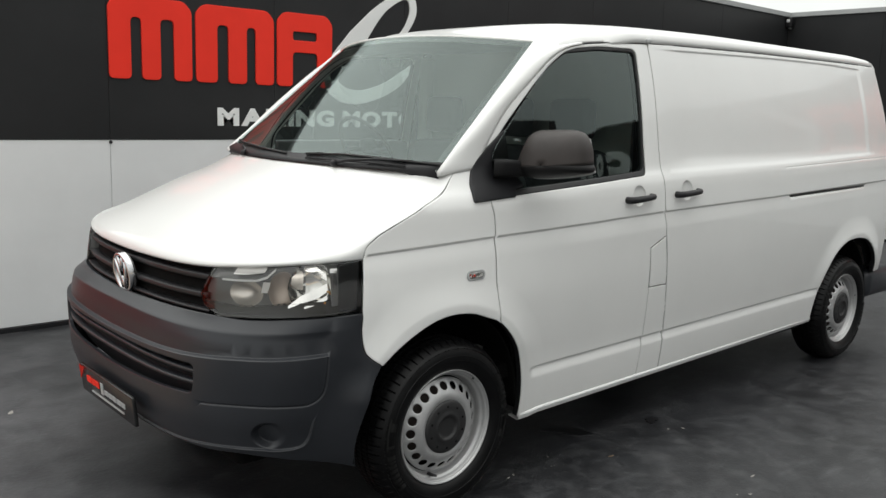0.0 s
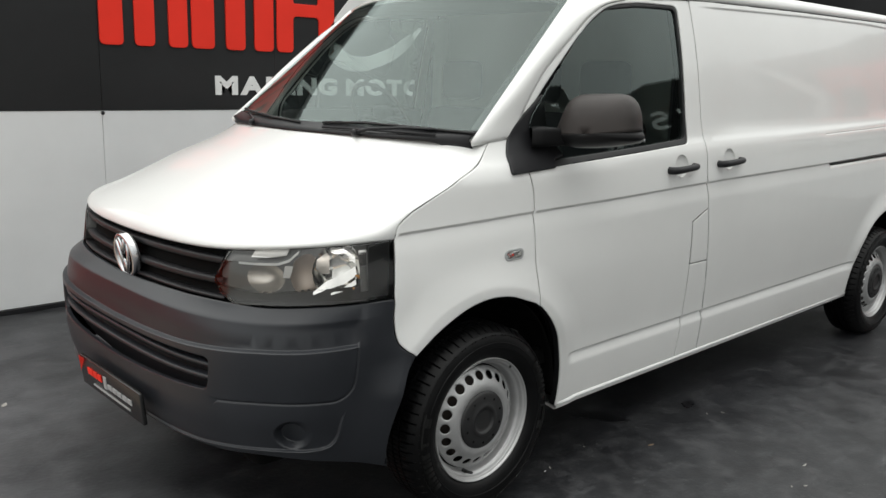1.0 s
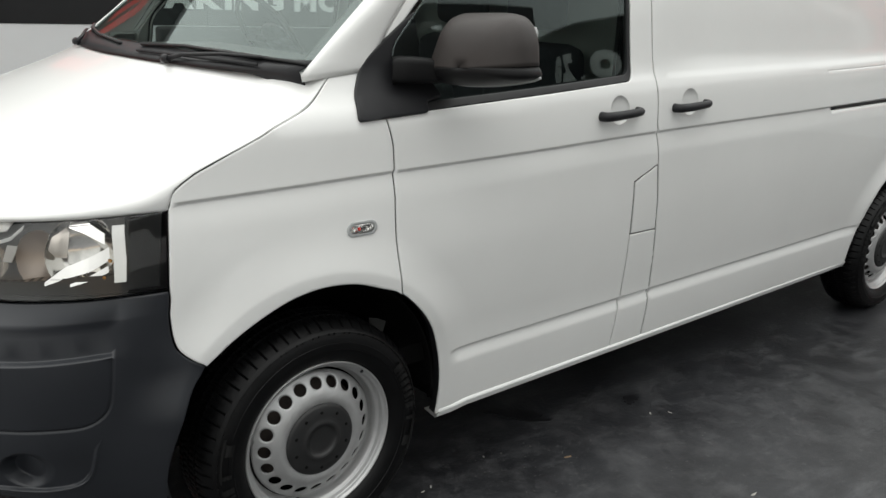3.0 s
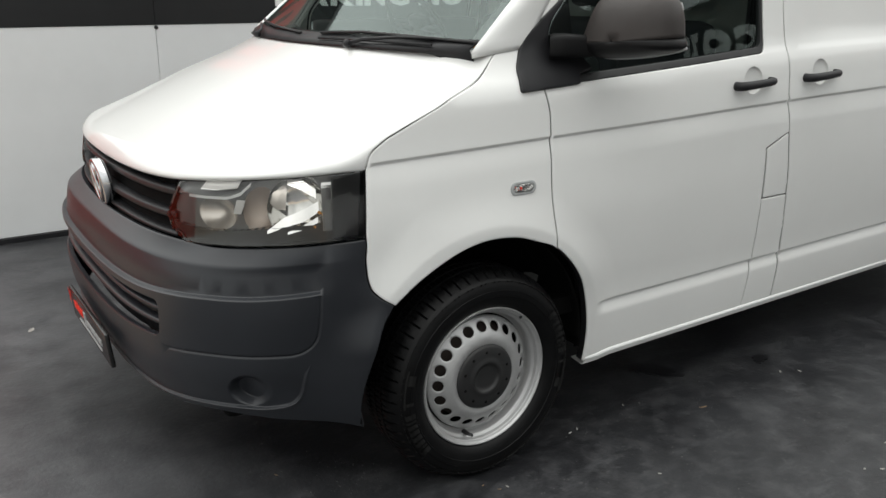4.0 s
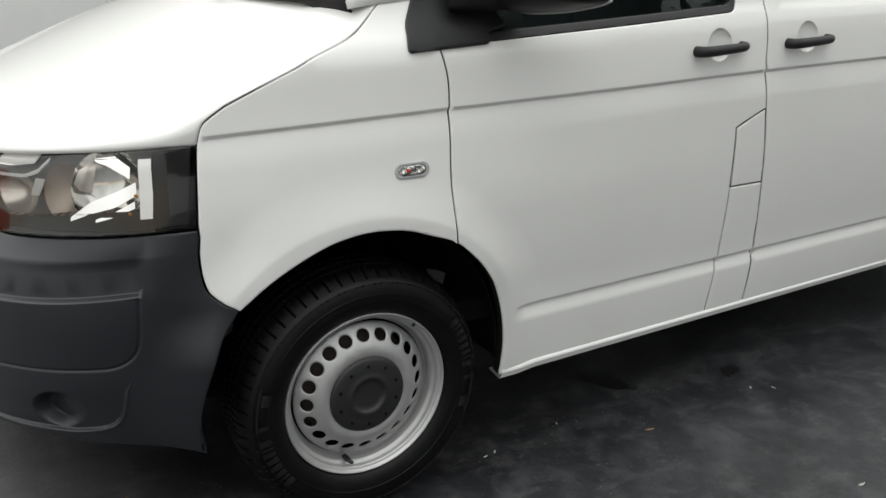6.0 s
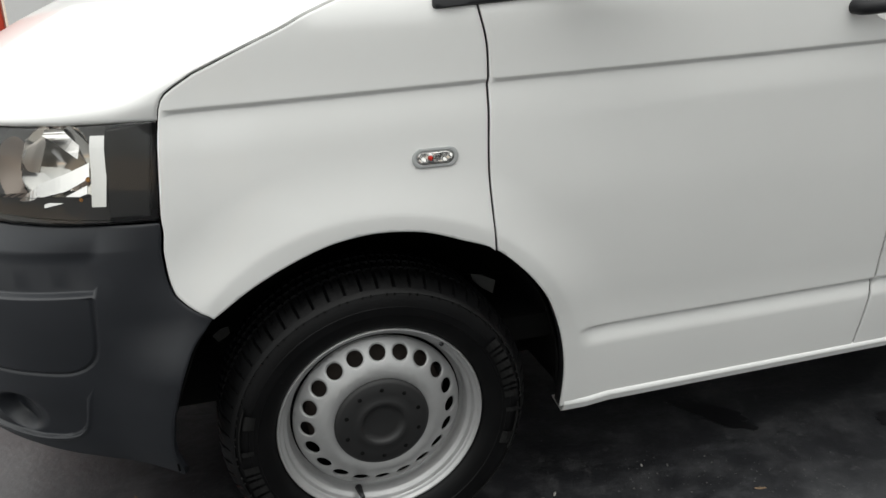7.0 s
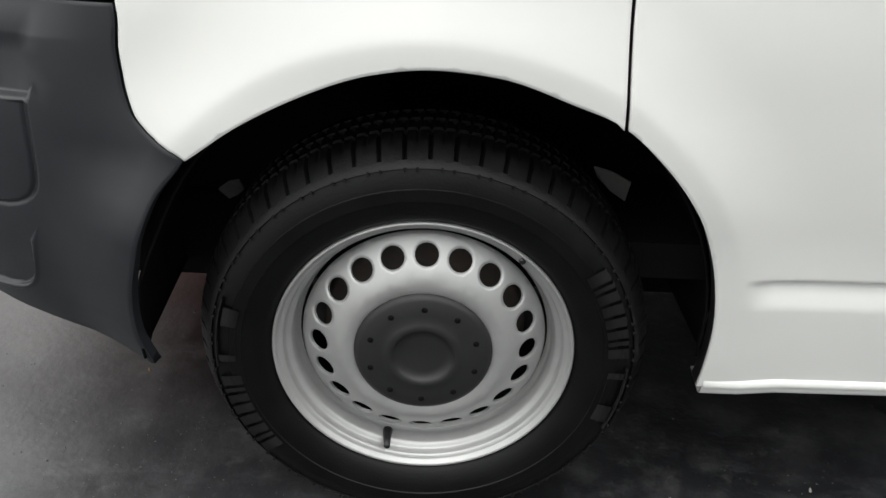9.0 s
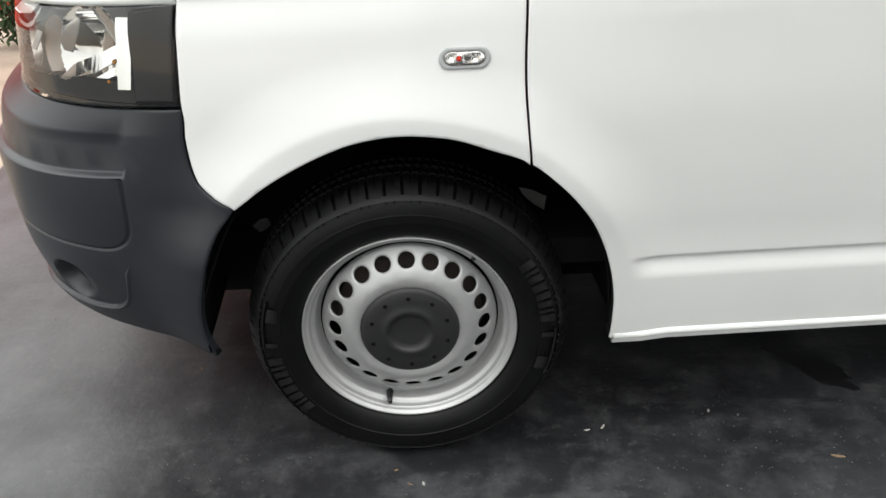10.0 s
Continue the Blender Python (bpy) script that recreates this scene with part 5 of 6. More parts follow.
LAMP = [(u_of_x(-0.389) - 0.001, 0.822), (u_of_x(-0.377) - 0.001, 0.999)] + [(u_at(y), float(F_BON((YC - y) / 0.869)) - 0.010) for y in np.linspace(0.135, 0.405, 12)] + \
    [(u_at(0.456), 0.868), (u_at(0.43), 0.830), (u_at(0.385), 0.806)] + [(u_at(y), float(ZB(y)) + 0.004) for y in (0.30, 0.22, 0.15)]


def behind(d):
    """The body's outside moved d inwards; d may vary from point to point."""
    def f(u, v):
        e = 0.004
        n = np.cross(skin(u + e, v) - skin(u - e, v), skin(u, v + e) - skin(u, v - e))
        n[:, 2] *= 0.3
        n /= np.linalg.norm(n, axis=1)[:, None]
        return skin(u, v) - np.reshape(d, (-1, 1)) * n
    return f


# the bowls inside the lamp: centre and radii along the skin, depth, flutes
BOWLS = {"outer": (-0.578, 0.916, 0.082, 0.084, 0.034, 0.0048), "inner": (-0.815, 0.890, 0.066, 0.044, 0.026, 0.0), "middle": (-0.676, 0.905, 0.054, 0.062, 0.022, 0.0)}
LAMP_LINE = [(-1.0, 0.926), (-0.903, 0.929), (-0.768, 0.936), (-0.730, 0.949), (-0.700, 0.976), (-0.68, 1.02)]


def lamp_relief(u, z):
    """How deep the lamp's inside lies behind the lens, and which piece it belongs to."""
    d = 0.026
    which = "housing"
    if z > np.interp(u, [p[0] for p in LAMP_LINE], [p[1] for p in LAMP_LINE]) and u < -0.675:
        which, d = "brow", 0.018 + 0.35 * (z - 0.93)
    elif z < 0.858 + 0.012 * math.sin(9 * u):
        which, d = "floor", 0.014
    for nm in ("middle", "inner", "outer"):
        cu, cz, ru, rz, deep, flute = BOWLS[nm]
        q = math.hypot((u - cu) / ru, (z - cz) / rz)
        if q < 1 and which != "floor" and not (nm != "outer" and which == "brow"):
            a = math.atan2((z - cz) / rz, (u - cu) / ru)
            which, d = nm, 0.026 + deep * (1 - q * q) + flute * (abs(((0.8 * u + z) / 0.050) % 2 - 1) - 0.5) * q + 0.6 * flute * math.sin(3 * a + 0.5) * q * q
    return d, which


def headlamp():
    lens = panel("headlamp", LAMP, skin, LENS, van, step=0.05, depth=0.004, lift=-0.002, label="clear-lens headlamp with twin reflectors", roll=0.006)
    panel("lamp_housing", LAMP, behind(0.075), LAMP_GREY, lens, step=0.06, depth=-0.066, roll=0.0, label="silver grey lamp housing")
    g = 0.0022
    us, zs = np.arange(-0.985, -0.470, g), np.arange(0.800, 1.012, g)
    uu, zz = np.meshgrid(us, zs, indexing="ij")
    info = [lamp_relief(a, b) for a, b in zip(uu.ravel(), zz.ravel())]
    place = behind(np.array([i[0] for i in info]))(uu.ravel(), zz.ravel())
    ok = inside(dense([(a, b) for a, b in LAMP], 0.02), np.stack([uu.ravel(), zz.ravel()], 1))
    nz = len(zs)
    pieces = {}
    for i in range(len(us) - 1):
        for j in range(nz - 1):
            c = [i * nz + j, (i + 1) * nz + j, (i + 1) * nz + j + 1, i * nz + j + 1]
            if all(ok[k] for k in c) and us[i] < -0.478:
                pieces.setdefault(lamp_relief(us[i] + g / 2, zs[j] + g / 2)[1], []).append(c)
    looks = {"housing": ("lamp_tray", LAMP_GREY, "silver grey tray round the bowls"), "brow": ("lamp_brow", LAMP_BROW, "pale upper trim"), "floor": ("lamp_foot", LAMP_FOOT, "dull satin lower trim"),
             "outer": ("reflector", LAMP_CHROME, "fluted chrome main beam reflector"), "inner": ("reflector", LAMP_SATIN, "satin low beam reflector"), "middle": ("projector_bowl", LAMP_BROWN, "dull brown bowl")}
    separate = []
    for key, cells in pieces.items():
        rest = {tuple(c): None for c in cells}
        owners = {}
        for c in rest:
            for k in c:
                owners.setdefault(k, []).append(c)
        while rest:
            todo, island = [rest.popitem()[0]], []
            while todo:
                c = todo.pop()
                island.append(c)
                for k in c:
                    for o in owners[k]:
                        if o in rest:
                            del rest[o]
                            todo.append(o)
            if len(island) > 12:
                separate.append((key, island))
    for key, cells in separate:
        used = sorted({k for c in cells for k in c})
        no = {k: m for m, k in enumerate(used)}
        me = bpy.data.meshes.new("lamp")
        me.from_pydata([tuple(place[k]) for k in used], [], [[no[k] for k in c] for c in cells])
        nm, mt, lb = looks[key]
        part(nm, me, mt, lens, lb)
    end = [(-0.4045, 0.829), (-0.386, 0.998), (-0.476, 0.985), (-0.476, 0.90), (-0.480, 0.829)]
    panel("lamp_end", end, behind(0.014), LAMP_END, lens, step=0.03, depth=0.02, label="gloss black lamp end")

    def fin(path, widths, back, tilt, mt=REFLECTOR, nm="chrome_fin", label="chrome strip", upright=False):
        zm = sum(p[1] for p in path) / len(path)
        rws = []
        for t in np.linspace(0, 1, 18):
            k = t * (len(path) - 1)
            i = min(int(k), len(path) - 2)
            x, z = np.array(path[i]) + (np.array(path[i + 1]) - np.array(path[i])) * (k - i)
            w = np.interp(t, np.linspace(0, 1, len(widths)), widths)
            if upright:
                k0, k1 = np.array([x, x]), np.array([z - w / 2, z + w / 2])
            else:
                k0, k1 = np.array([x - w / 2, x + w / 2]), np.array([z, z])
            a_, c_ = behind(back + (k1 - zm) * math.tan(radians(tilt)))(k0, k1)
            rws.append([tuple(a_), tuple((a_ + c_) / 2), tuple(c_)])
        return thick(flat(part(nm, loft(rws), mt, lens, label)), 0.002)

    fin([(-0.492, 0.974), (-0.489, 0.915), (-0.493, 0.852)], [0.029, 0.029, 0.026], 0.018, 7)
    # added chrome slips stand in for sky streaks mirrored in the bowl
    fin([(-0.655, 0.853), (-0.612, 0.876), (-0.556, 0.892), (-0.512, 0.912)], [0.008, 0.024, 0.030, 0.026], 0.022, 16, upright=True)
    fin([(-0.600, 0.850), (-0.560, 0.862), (-0.516, 0.880)], [0.006, 0.010, 0.014], 0.018, 16, upright=True)
    fin([(-0.605, 0.978), (-0.566, 0.972), (-0.522, 0.948)], [0.010, 0.024, 0.022], 0.020, 22, upright=True)
    fin([(-0.734, 0.930), (-0.735, 0.915), (-0.738, 0.897)], [0.026, 0.026, 0.022], 0.016, 20, LAMP_PALE)
    fin([(-0.855, 0.966), (-0.80, 0.969), (-0.742, 0.973)], [0.030, 0.032, 0.022], 0.014, 30, LAMP_PALE, "lamp_shield", "pale upper shield", True)
    # added slip that gives the bowl its pale upper corner
    fin([(-0.648, 0.955), (-0.628, 0.947), (-0.604, 0.935)], [0.060, 0.072, 0.050], 0.030, 24, LAMP_SATIN, "lamp_shield", "added satin slip for the bowl's pale upper corner", True)
    fin([(-0.905, 0.929), (-0.84, 0.931), (-0.768, 0.935), (-0.730, 0.948), (-0.706, 0.973)], [0.007, 0.007, 0.007, 0.009, 0.010], 0.011, 0, SIGN_WHITE, "light_strip", "thin white light strip", True)
    for u, z in ((-0.511, 0.899), (-0.527, 0.864)):
        amb = part("indicator_bulb", revolve([(0.0005, -0.004), (0.003, -0.0035), (0.0042, 0.0), (0.0035, 0.008)], 14), AMBER, lens, "amber indicator bulb")
        amb.location = tuple(behind(0.016)(np.array([u]), np.array([z]))[0])
    return lens


lamp_l = headlamp()
lens_r = mirrored(lamp_l, van, "clear-lens headlamp with twin reflectors")
house_r = mirrored([c for c in lamp_l.children if c.name.startswith("lamp_housing")][0], lens_r)

# side repeater
rep_u, rep_z = 0.121, 0.899
rp = skin(np.array([rep_u]), np.array([rep_z]))[0]
cap = [(rep_u + (0.026 if math.cos(a) > 0 else -0.026) + 0.019 * math.cos(a), rep_z + 0.002 * math.cos(a) + 0.019 * math.sin(a)) for a in np.linspace(0, 2 * math.pi, 28, endpoint=False)]
capi = [(rep_u + (a - rep_u) * 0.80, rep_z + (b - rep_z) * 0.62) for a, b in cap]
rep = panel("side_repeater", cap, skin, TRIM_GREY, van, holes=[capi], step=0.05, edge=0.006, lift=0.005, depth=0.008, label="oval clear side indicator with grey rim", roll=0.002)
panel("reflector", capi, lambda u, v: skin(u, v) + np.stack([0 * u, 0.0016 * np.sin(u * 230 + 1) * np.sin(v * 260 + u * 90), 0 * u], 1), REFLECTOR, rep, step=0.003, edge=0.004, lift=0.0025, depth=0.004)
panel("lens", capi, skin, LENS, rep, step=0.02, edge=0.006, lift=0.006, depth=0.0)
# red ball put in place of a small red reflection
bulb = bmesh.new()
bmesh.ops.create_uvsphere(bulb, u_segments=10, v_segments=8, radius=0.0055, matrix=Matrix.Translation(rp + np.array([-0.010, -0.001, 0])))
part("bulb", bulb, SIGN_RED, rep, "small red ball for a red reflection in the lens")

# handles
for cx, cz in ((1.088, 1.145), (1.469, 1.154)):
    y0 = float(plain_y(np.array([cx]), np.array([cz]))[0])
    pts = [(cx - 0.072, y0 + 0.006, cz - 0.005), (cx - 0.071, y0 - 0.014, cz - 0.005), (cx - 0.060, y0 - 0.026, cz - 0.004), (cx - 0.02, y0 - 0.030, cz - 0.002),
           (cx + 0.05, y0 - 0.030, cz + 0.002), (cx + 0.090, y0 - 0.026, cz + 0.004), (cx + 0.103, y0 - 0.014, cz + 0.005), (cx + 0.104, y0 + 0.006, cz + 0.005)]
    line = smooth_line(pts, 0.008)
    part("door_handle", tube(line, 0.0138, 14, [1.12 - 0.22 * k / (len(line) - 1) for k in range(len(line))]), PLASTIC_DARK, van, "black grab handle over a round cup")

# mirror on its black foot
sail = panel("mirror_foot", rounded([(0.126, 1.166), (0.345, 1.181), (0.345, 1.206), (0.405, 1.219), (0.36, 1.30), (0.352, 1.44), (0.30, 1.400), (0.205, 1.325), (0.180, 1.298), (0.140, 1.225)], 0.012), skin, PLASTIC_DARK, van,
             step=0.04, lift=0.012, depth=0.018, roll=0.005, label="black plastic mirror foot")


def superblob(c, r, e1, e2, seg=28, ringn=18):
    f = lambda w, m: math.copysign(abs(w)**m, w)
    rws = []
    for i in range(ringn + 1):
        a = -math.pi / 2 + math.pi * i / ringn
        rws.append([(c[0] + r[0] * f(math.cos(a), e1) * f(math.cos(b), e2), c[1] + r[1] * f(math.cos(a), e1) * f(math.sin(b), e2), c[2] + r[2] * f(math.sin(a), e1))
                    for b in np.linspace(0, 2 * math.pi, seg, endpoint=False)])
    b2 = loft(rws, closed=True)
    bmesh.ops.remove_doubles(b2, verts=list(b2.verts), dist=0.0005)
    bmesh.ops.recalc_face_normals(b2, faces=list(b2.faces))
    return b2


def side_mirror():
    """A boxy head with a black lower shell; the cap's lower edge runs level across it."""
    upper = smooth_line([(0.149, -0.057), (0.123, 0.012), (0.098, 0.060), (0.066, 0.083), (0.015, 0.090), (-0.095, 0.092), (-0.138, 0.074), (-0.162, 0.031), (-0.171, -0.030)], 0.012)
    lower = smooth_line([(-0.171, -0.030), (-0.184, -0.050), (-0.164, -0.066), (-0.045, -0.090), (0.080, -0.099), (0.128, -0.085), (0.149, -0.057)], 0.012)

    def shell(line):
        rws = []
        for x, k in ((-0.084, 0.02), (-0.083, 0.22), (-0.080, 0.42), (-0.073, 0.62), (-0.062, 0.77), (-0.046, 0.885), (-0.026, 0.960), (-0.004, 0.995), (0.030, 1.0), (0.044, 0.985), (0.050, 0.955), (0.050, 0.90), (0.036, 0.88)):
            rws.append([(x + 0.016 * y / 0.17 * k, y * k, -0.044 + (z + 0.044) * k) for y, z in line])
        bm = loft(rws)
        bmesh.ops.recalc_face_normals(bm, faces=list(bm.faces))
        return bm

    ob = part("mirror_head", shell(upper), MIRROR_CAP, van, "grey plastic mirror housing with a warm reflection in its colour")
    ob.matrix_world = pose(0.425, -0.008, 1.354, 0, 0, 14)
    thick(ob, 0.003)
    thick(part("mirror_base", shell([(y * 0.985, -0.044 + (z + 0.044) * 0.99) for y, z in lower]), MIRROR_BLACK, ob, "black lower mirror shell"), 0.003)
    part("mirror_trim", tube([(0.030 + 0.016 * y / 0.17, y * 1.005, z * 1.01) for y, z in lower[3:-2]], 0.0035, 6), TRIM_GREY, ob, "thin grey trim under the mirror")
    part("mirror_glass", box(0.040, 0.048, -0.140, 0.105, -0.075, 0.068, 0.02, 2), CHROME, ob)
    arm_rows = []
    for x, y, z, w, h in ((0.262, 0.140, 1.290, 0.030, 0.033), (0.270, 0.128, 1.292, 0.034, 0.036), (0.300, 0.112, 1.293, 0.033, 0.035), (0.335, 0.100, 1.292, 0.031, 0.033), (0.375, 0.085, 1.290, 0.030, 0.030), (0.40, 0.07, 1.288, 0.028, 0.026)):
        arm_rows.append([(x - 0.6 * w * math.copysign(abs(math.cos(a))**0.5, math.cos(a)), y - 0.8 * w * math.copysign(abs(math.cos(a))**0.5, math.cos(a)), z + h * math.copysign(abs(math.sin(a))**0.5, math.sin(a)))
                         for a in np.linspace(0, 2 * math.pi, 24, endpoint=False)])
    part("mirror_arm", loft(arm_rows, closed=True), MIRROR_BLACK, van, "black mirror arm")
    return ob


mirror_l = side_mirror()

# cabin: dash, wheel, seats, bulkhead
part("dash_strip", box(0.29, 0.33, 0.56, 0.70, 1.2622, 1.270, 0.002, 1), AMBER, van, "small orange strip lying on the dashboard")
part("dashboard", box(0.02, 0.58, 0.22, 2 * YC - 0.22, 0.85, 1.262, 0.06, 4), INTERIOR, van, "grey dashboard")
stw = revolve([(0.185, 0.0), (0.197, -0.012), (0.209, 0.0), (0.197, 0.012), (0.185, 0.0)], 40)
steer = part("steering_wheel", stw, PLASTIC_DARK, van)
steer.matrix_world = pose(0.60, 1.40, 1.285, 0, 0, -90) @ pose(0, 0, 0, 32, 0, 0)
part("steering_hub", superblob((0, 0.02, 0), (0.075, 0.025, 0.06), 0.7, 0.7), PLASTIC_DARK, steer)
for a in (0, 180, 270):
    part("spoke", tube([(0, 0.01, 0), (0.19 * math.cos(radians(a)), 0.0, 0.19 * math.sin(radians(a)))], 0.014, 8), PLASTIC_DARK, steer)
for y in (0.52, 0.92, 1.45):
    sx = part("seat", box(0.75, 1.22, y - 0.22, y + 0.22, 0.62, 0.80, 0.06, 3), CLOTH, van)
    part("backrest", box(1.10, 1.24, y - 0.22, y + 0.22, 0.80, 1.34, 0.06, 3), CLOTH, sx)
    part("headrest", box(1.13, 1.22, y - 0.13, y + 0.13, 1.38, 1.58, 0.04, 3), CLOTH, sx)
part("bulkhead", box(1.29, 1.31, 0.25, 2 * YC - 0.25, 0.5, 1.82), CREAM, van, "grey steel bulkhead behind the seats", smooth=False)
part("cabin_floor", box(-0.25, 4.1, 0.16, 2 * YC - 0.16, 0.42, 0.48), LINER, van, smooth=False)
part("door_card", box(0.30, 1.20, 1.795, 1.835, 0.55, 1.315, 0.015, 2), INTERIOR, van, "dark inner door lining")
part("belt_post", box(1.215, 1.275, 1.66, 1.74, 0.6, 1.80, 0.01, 1), CREAM, van)
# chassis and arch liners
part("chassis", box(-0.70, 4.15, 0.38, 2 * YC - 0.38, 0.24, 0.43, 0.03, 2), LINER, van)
# unseen pan, added to hold light off the floor beneath
part("underbody_shade", box(0.50, 2.95, 0.125, 2 * YC - 0.125, 0.262, 0.30), LINER, van, smooth=False)
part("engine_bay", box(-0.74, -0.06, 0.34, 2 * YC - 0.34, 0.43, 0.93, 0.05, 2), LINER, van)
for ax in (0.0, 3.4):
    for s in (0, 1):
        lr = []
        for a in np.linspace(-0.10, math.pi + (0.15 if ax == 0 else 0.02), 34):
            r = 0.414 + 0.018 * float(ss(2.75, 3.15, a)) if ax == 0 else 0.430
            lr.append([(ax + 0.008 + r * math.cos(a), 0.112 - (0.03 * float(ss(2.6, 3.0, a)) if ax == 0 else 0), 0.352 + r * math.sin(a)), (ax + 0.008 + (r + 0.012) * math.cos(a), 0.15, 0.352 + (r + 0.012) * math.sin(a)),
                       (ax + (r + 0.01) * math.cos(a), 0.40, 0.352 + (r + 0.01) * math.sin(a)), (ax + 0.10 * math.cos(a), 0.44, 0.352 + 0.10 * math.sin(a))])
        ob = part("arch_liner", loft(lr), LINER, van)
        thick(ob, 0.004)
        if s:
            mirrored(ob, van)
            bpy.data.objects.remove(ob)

# grey tabs of the front arch's lining
for rows_ in ([[(-0.322, 0.225, 0.505), (-0.312, 0.245, 0.480)], [(-0.304, 0.222, 0.520), (-0.296, 0.242, 0.490)], [(-0.288, 0.220, 0.524), (-0.286, 0.240, 0.500)]],
              [[(0.236, 0.190, 0.585), (0.244, 0.200, 0.566)], [(0.262, 0.186, 0.580), (0.266, 0.196, 0.545)], [(0.292, 0.184, 0.565), (0.290, 0.194, 0.530)]]):
    thick(flat(part("liner_tab", loft(rows_), PLASTIC_TAB, van, "grey plastic tab of the arch lining")), 0.003)

# ---------------------------------------------------------------- wheels
WR, WZ = 0.334, 0.328


def wheel(steer_deg=0.0):
    w = part("wheel", revolve([(0.06, 0.16), (0.085, 0.10), (0.085, 0.09)], 24), RUST, van, "silver steel wheel with black hub cap and tyre")
    # tyre
    prof = [(0.216, 0.020), (0.222, 0.004), (0.232, -0.008), (0.250, -0.016), (0.262, -0.0185), (0.263, -0.0205), (0.280, -0.0205), (0.281, -0.0185), (0.294, -0.016), (0.305, -0.010),
            (0.3065, -0.0125), (0.3085, -0.011), (0.315, -0.002), (0.322, 0.010), (0.328, 0.020), (0.331, 0.028), (0.3335, 0.046), (0.3335, 0.052), (0.327, 0.053), (0.327, 0.060), (0.334, 0.061), (0.3345, 0.085), (0.327, 0.086), (0.327, 0.095), (0.334, 0.096),
            (0.334, 0.12), (0.327, 0.121), (0.327, 0.128), (0.333, 0.129), (0.331, 0.150), (0.322, 0.172), (0.300, 0.192), (0.250, 0.196), (0.216, 0.16)]
    segs = 600

    def dent(i, j):
        r = prof[i][0]
        k = j % 10
        if 13 <= i <= 19 and k == 0:
            return -0.010 if i > 13 else -0.006
        if 15 <= i <= 19 and k == 5:
            return -0.003
        if 19 < i < 29 and (j + i) % 5 == 0:
            return -0.006
        return 0.0

    tyre = part("tyre", revolve(prof, segs, dent=dent), RUBBER, w, "black rubber tyre with blocked tread")
    tyre.data.set_sharp_from_angle(angle=radians(32))
    # raised marks on the side wall, plain bars
    def mark(a0, a1, r0, r1):
        rws = []
        for a in np.linspace(a0, a1, max(3, int(abs(a1 - a0) / 0.04))):
            rws.append([(rr * math.sin(a), yy, rr * math.cos(a)) for rr, yy in ((r0, -0.0150), (r0 + 0.001, -0.0225), (r1 - 0.001, -0.0220), (r1, -0.0140))])
        ob = part("mark", loft(rws), MARK_RUBBER, w)
        return ob
    for c in (0.95, 4.05):
        a = c
        for wd in (0.085, 0.045, 0.075, 0.080, 0.075, 0.070, 0.045, 0.080):
            mark(a, a + wd - 0.020, 0.267, 0.298)
            a += wd
    for c in (1.75, 4.85):
        mark(c - 0.20, c + 0.20, 0.2965, 0.300)
        mark(c + 0.05, c + 0.16, 0.270, 0.294)
        mark(c - 0.17, c - 0.13, 0.270, 0.296)
        mark(c - 0.13, c + 0.04, 0.270, 0.2725)
    # tiny knobs round the shoulder
    knobs = bmesh.new()
    for k in range(120):
        if k % 3:
            bmesh.ops.create_cube(knobs, size=1.0, matrix=pose(0, 0, 0, 0, 3 * k, 0) @ pose(0, -0.0125, 0.306) @ Matrix.Diagonal((0.0032, 0.006, 0.0042, 1)))
    tagged(part("shoulder_knobs", knobs, MARK_RUBBER, w, smooth=False), kind="stuff")
    # rim
    rim_prof = [(0.2165, 0.024), (0.2215, 0.012), (0.2222, 0.002), (0.2197, -0.0022), (0.2168, 0.0005), (0.2152, 0.0060), (0.2125, 0.0080), (0.2085, 0.0085), (0.2068, 0.0125), (0.2056, 0.0205), (0.2032, 0.0235),
                (0.1992, 0.0250), (0.1966, 0.0310), (0.1948, 0.0450), (0.1932, 0.0540), (0.1890, 0.0560), (0.1870, 0.0580)]
    # barrel coloured dark in place of the shade inside the rim
    part("rim_barrel", revolve([(0.1875, 0.057), (0.186, 0.060), (0.185, 0.16)], 64), LINER, w, "inner rim barrel, shade put into its colour")
    rim = part("rim", revolve(rim_prof, 96), SILVER, w, "silver painted steel rim")
    DISC = table([(0.095, 0.012), (0.106, 0.006), (0.118, 0.004), (0.130, 0.008), (0.145, 0.017), (0.160, 0.028), (0.172, 0.037), (0.182, 0.045), (0.19, 0.053)])

    def disc_surf(u, v):
        return np.stack([u, DISC(np.hypot(u, v)), v], 1)
    circ = lambda cx, cz, r, n: [(cx + r * math.cos(a), cz + r * math.sin(a)) for a in np.linspace(0, 2 * math.pi, n, endpoint=False)]
    hs = [circ(0, 0, 0.096, 60)]
    for k in range(20):
        a = 2 * math.pi * k / 20
        hs.append([((0.157 + 0.0140 * math.cos(t)) * math.sin(a) + 0.0175 * math.sin(t) * math.cos(a), (0.157 + 0.0140 * math.cos(t)) * math.cos(a) - 0.0175 * math.sin(t) * math.sin(a)) for t in np.linspace(0, 2 * math.pi, 18, endpoint=False)])
    panel("rim_disc", circ(0, 0, 0.1845, 96), disc_surf, SILVER, w, holes=hs, step=0.011, edge=0.02, depth=0.0035, roll=0.001, label="silver wheel disc with round holes")
    # hub cap
    hub_prof = [(0.0005, 0.0015), (0.030, 0.0010), (0.041, 0.0005), (0.0435, -0.0035), (0.047, -0.0065), (0.052, -0.0070), (0.057, -0.0055), (0.061, -0.0035), (0.072, -0.003), (0.094, -0.001), (0.101, 0.003), (0.1035, 0.010), (0.1035, 0.02)]
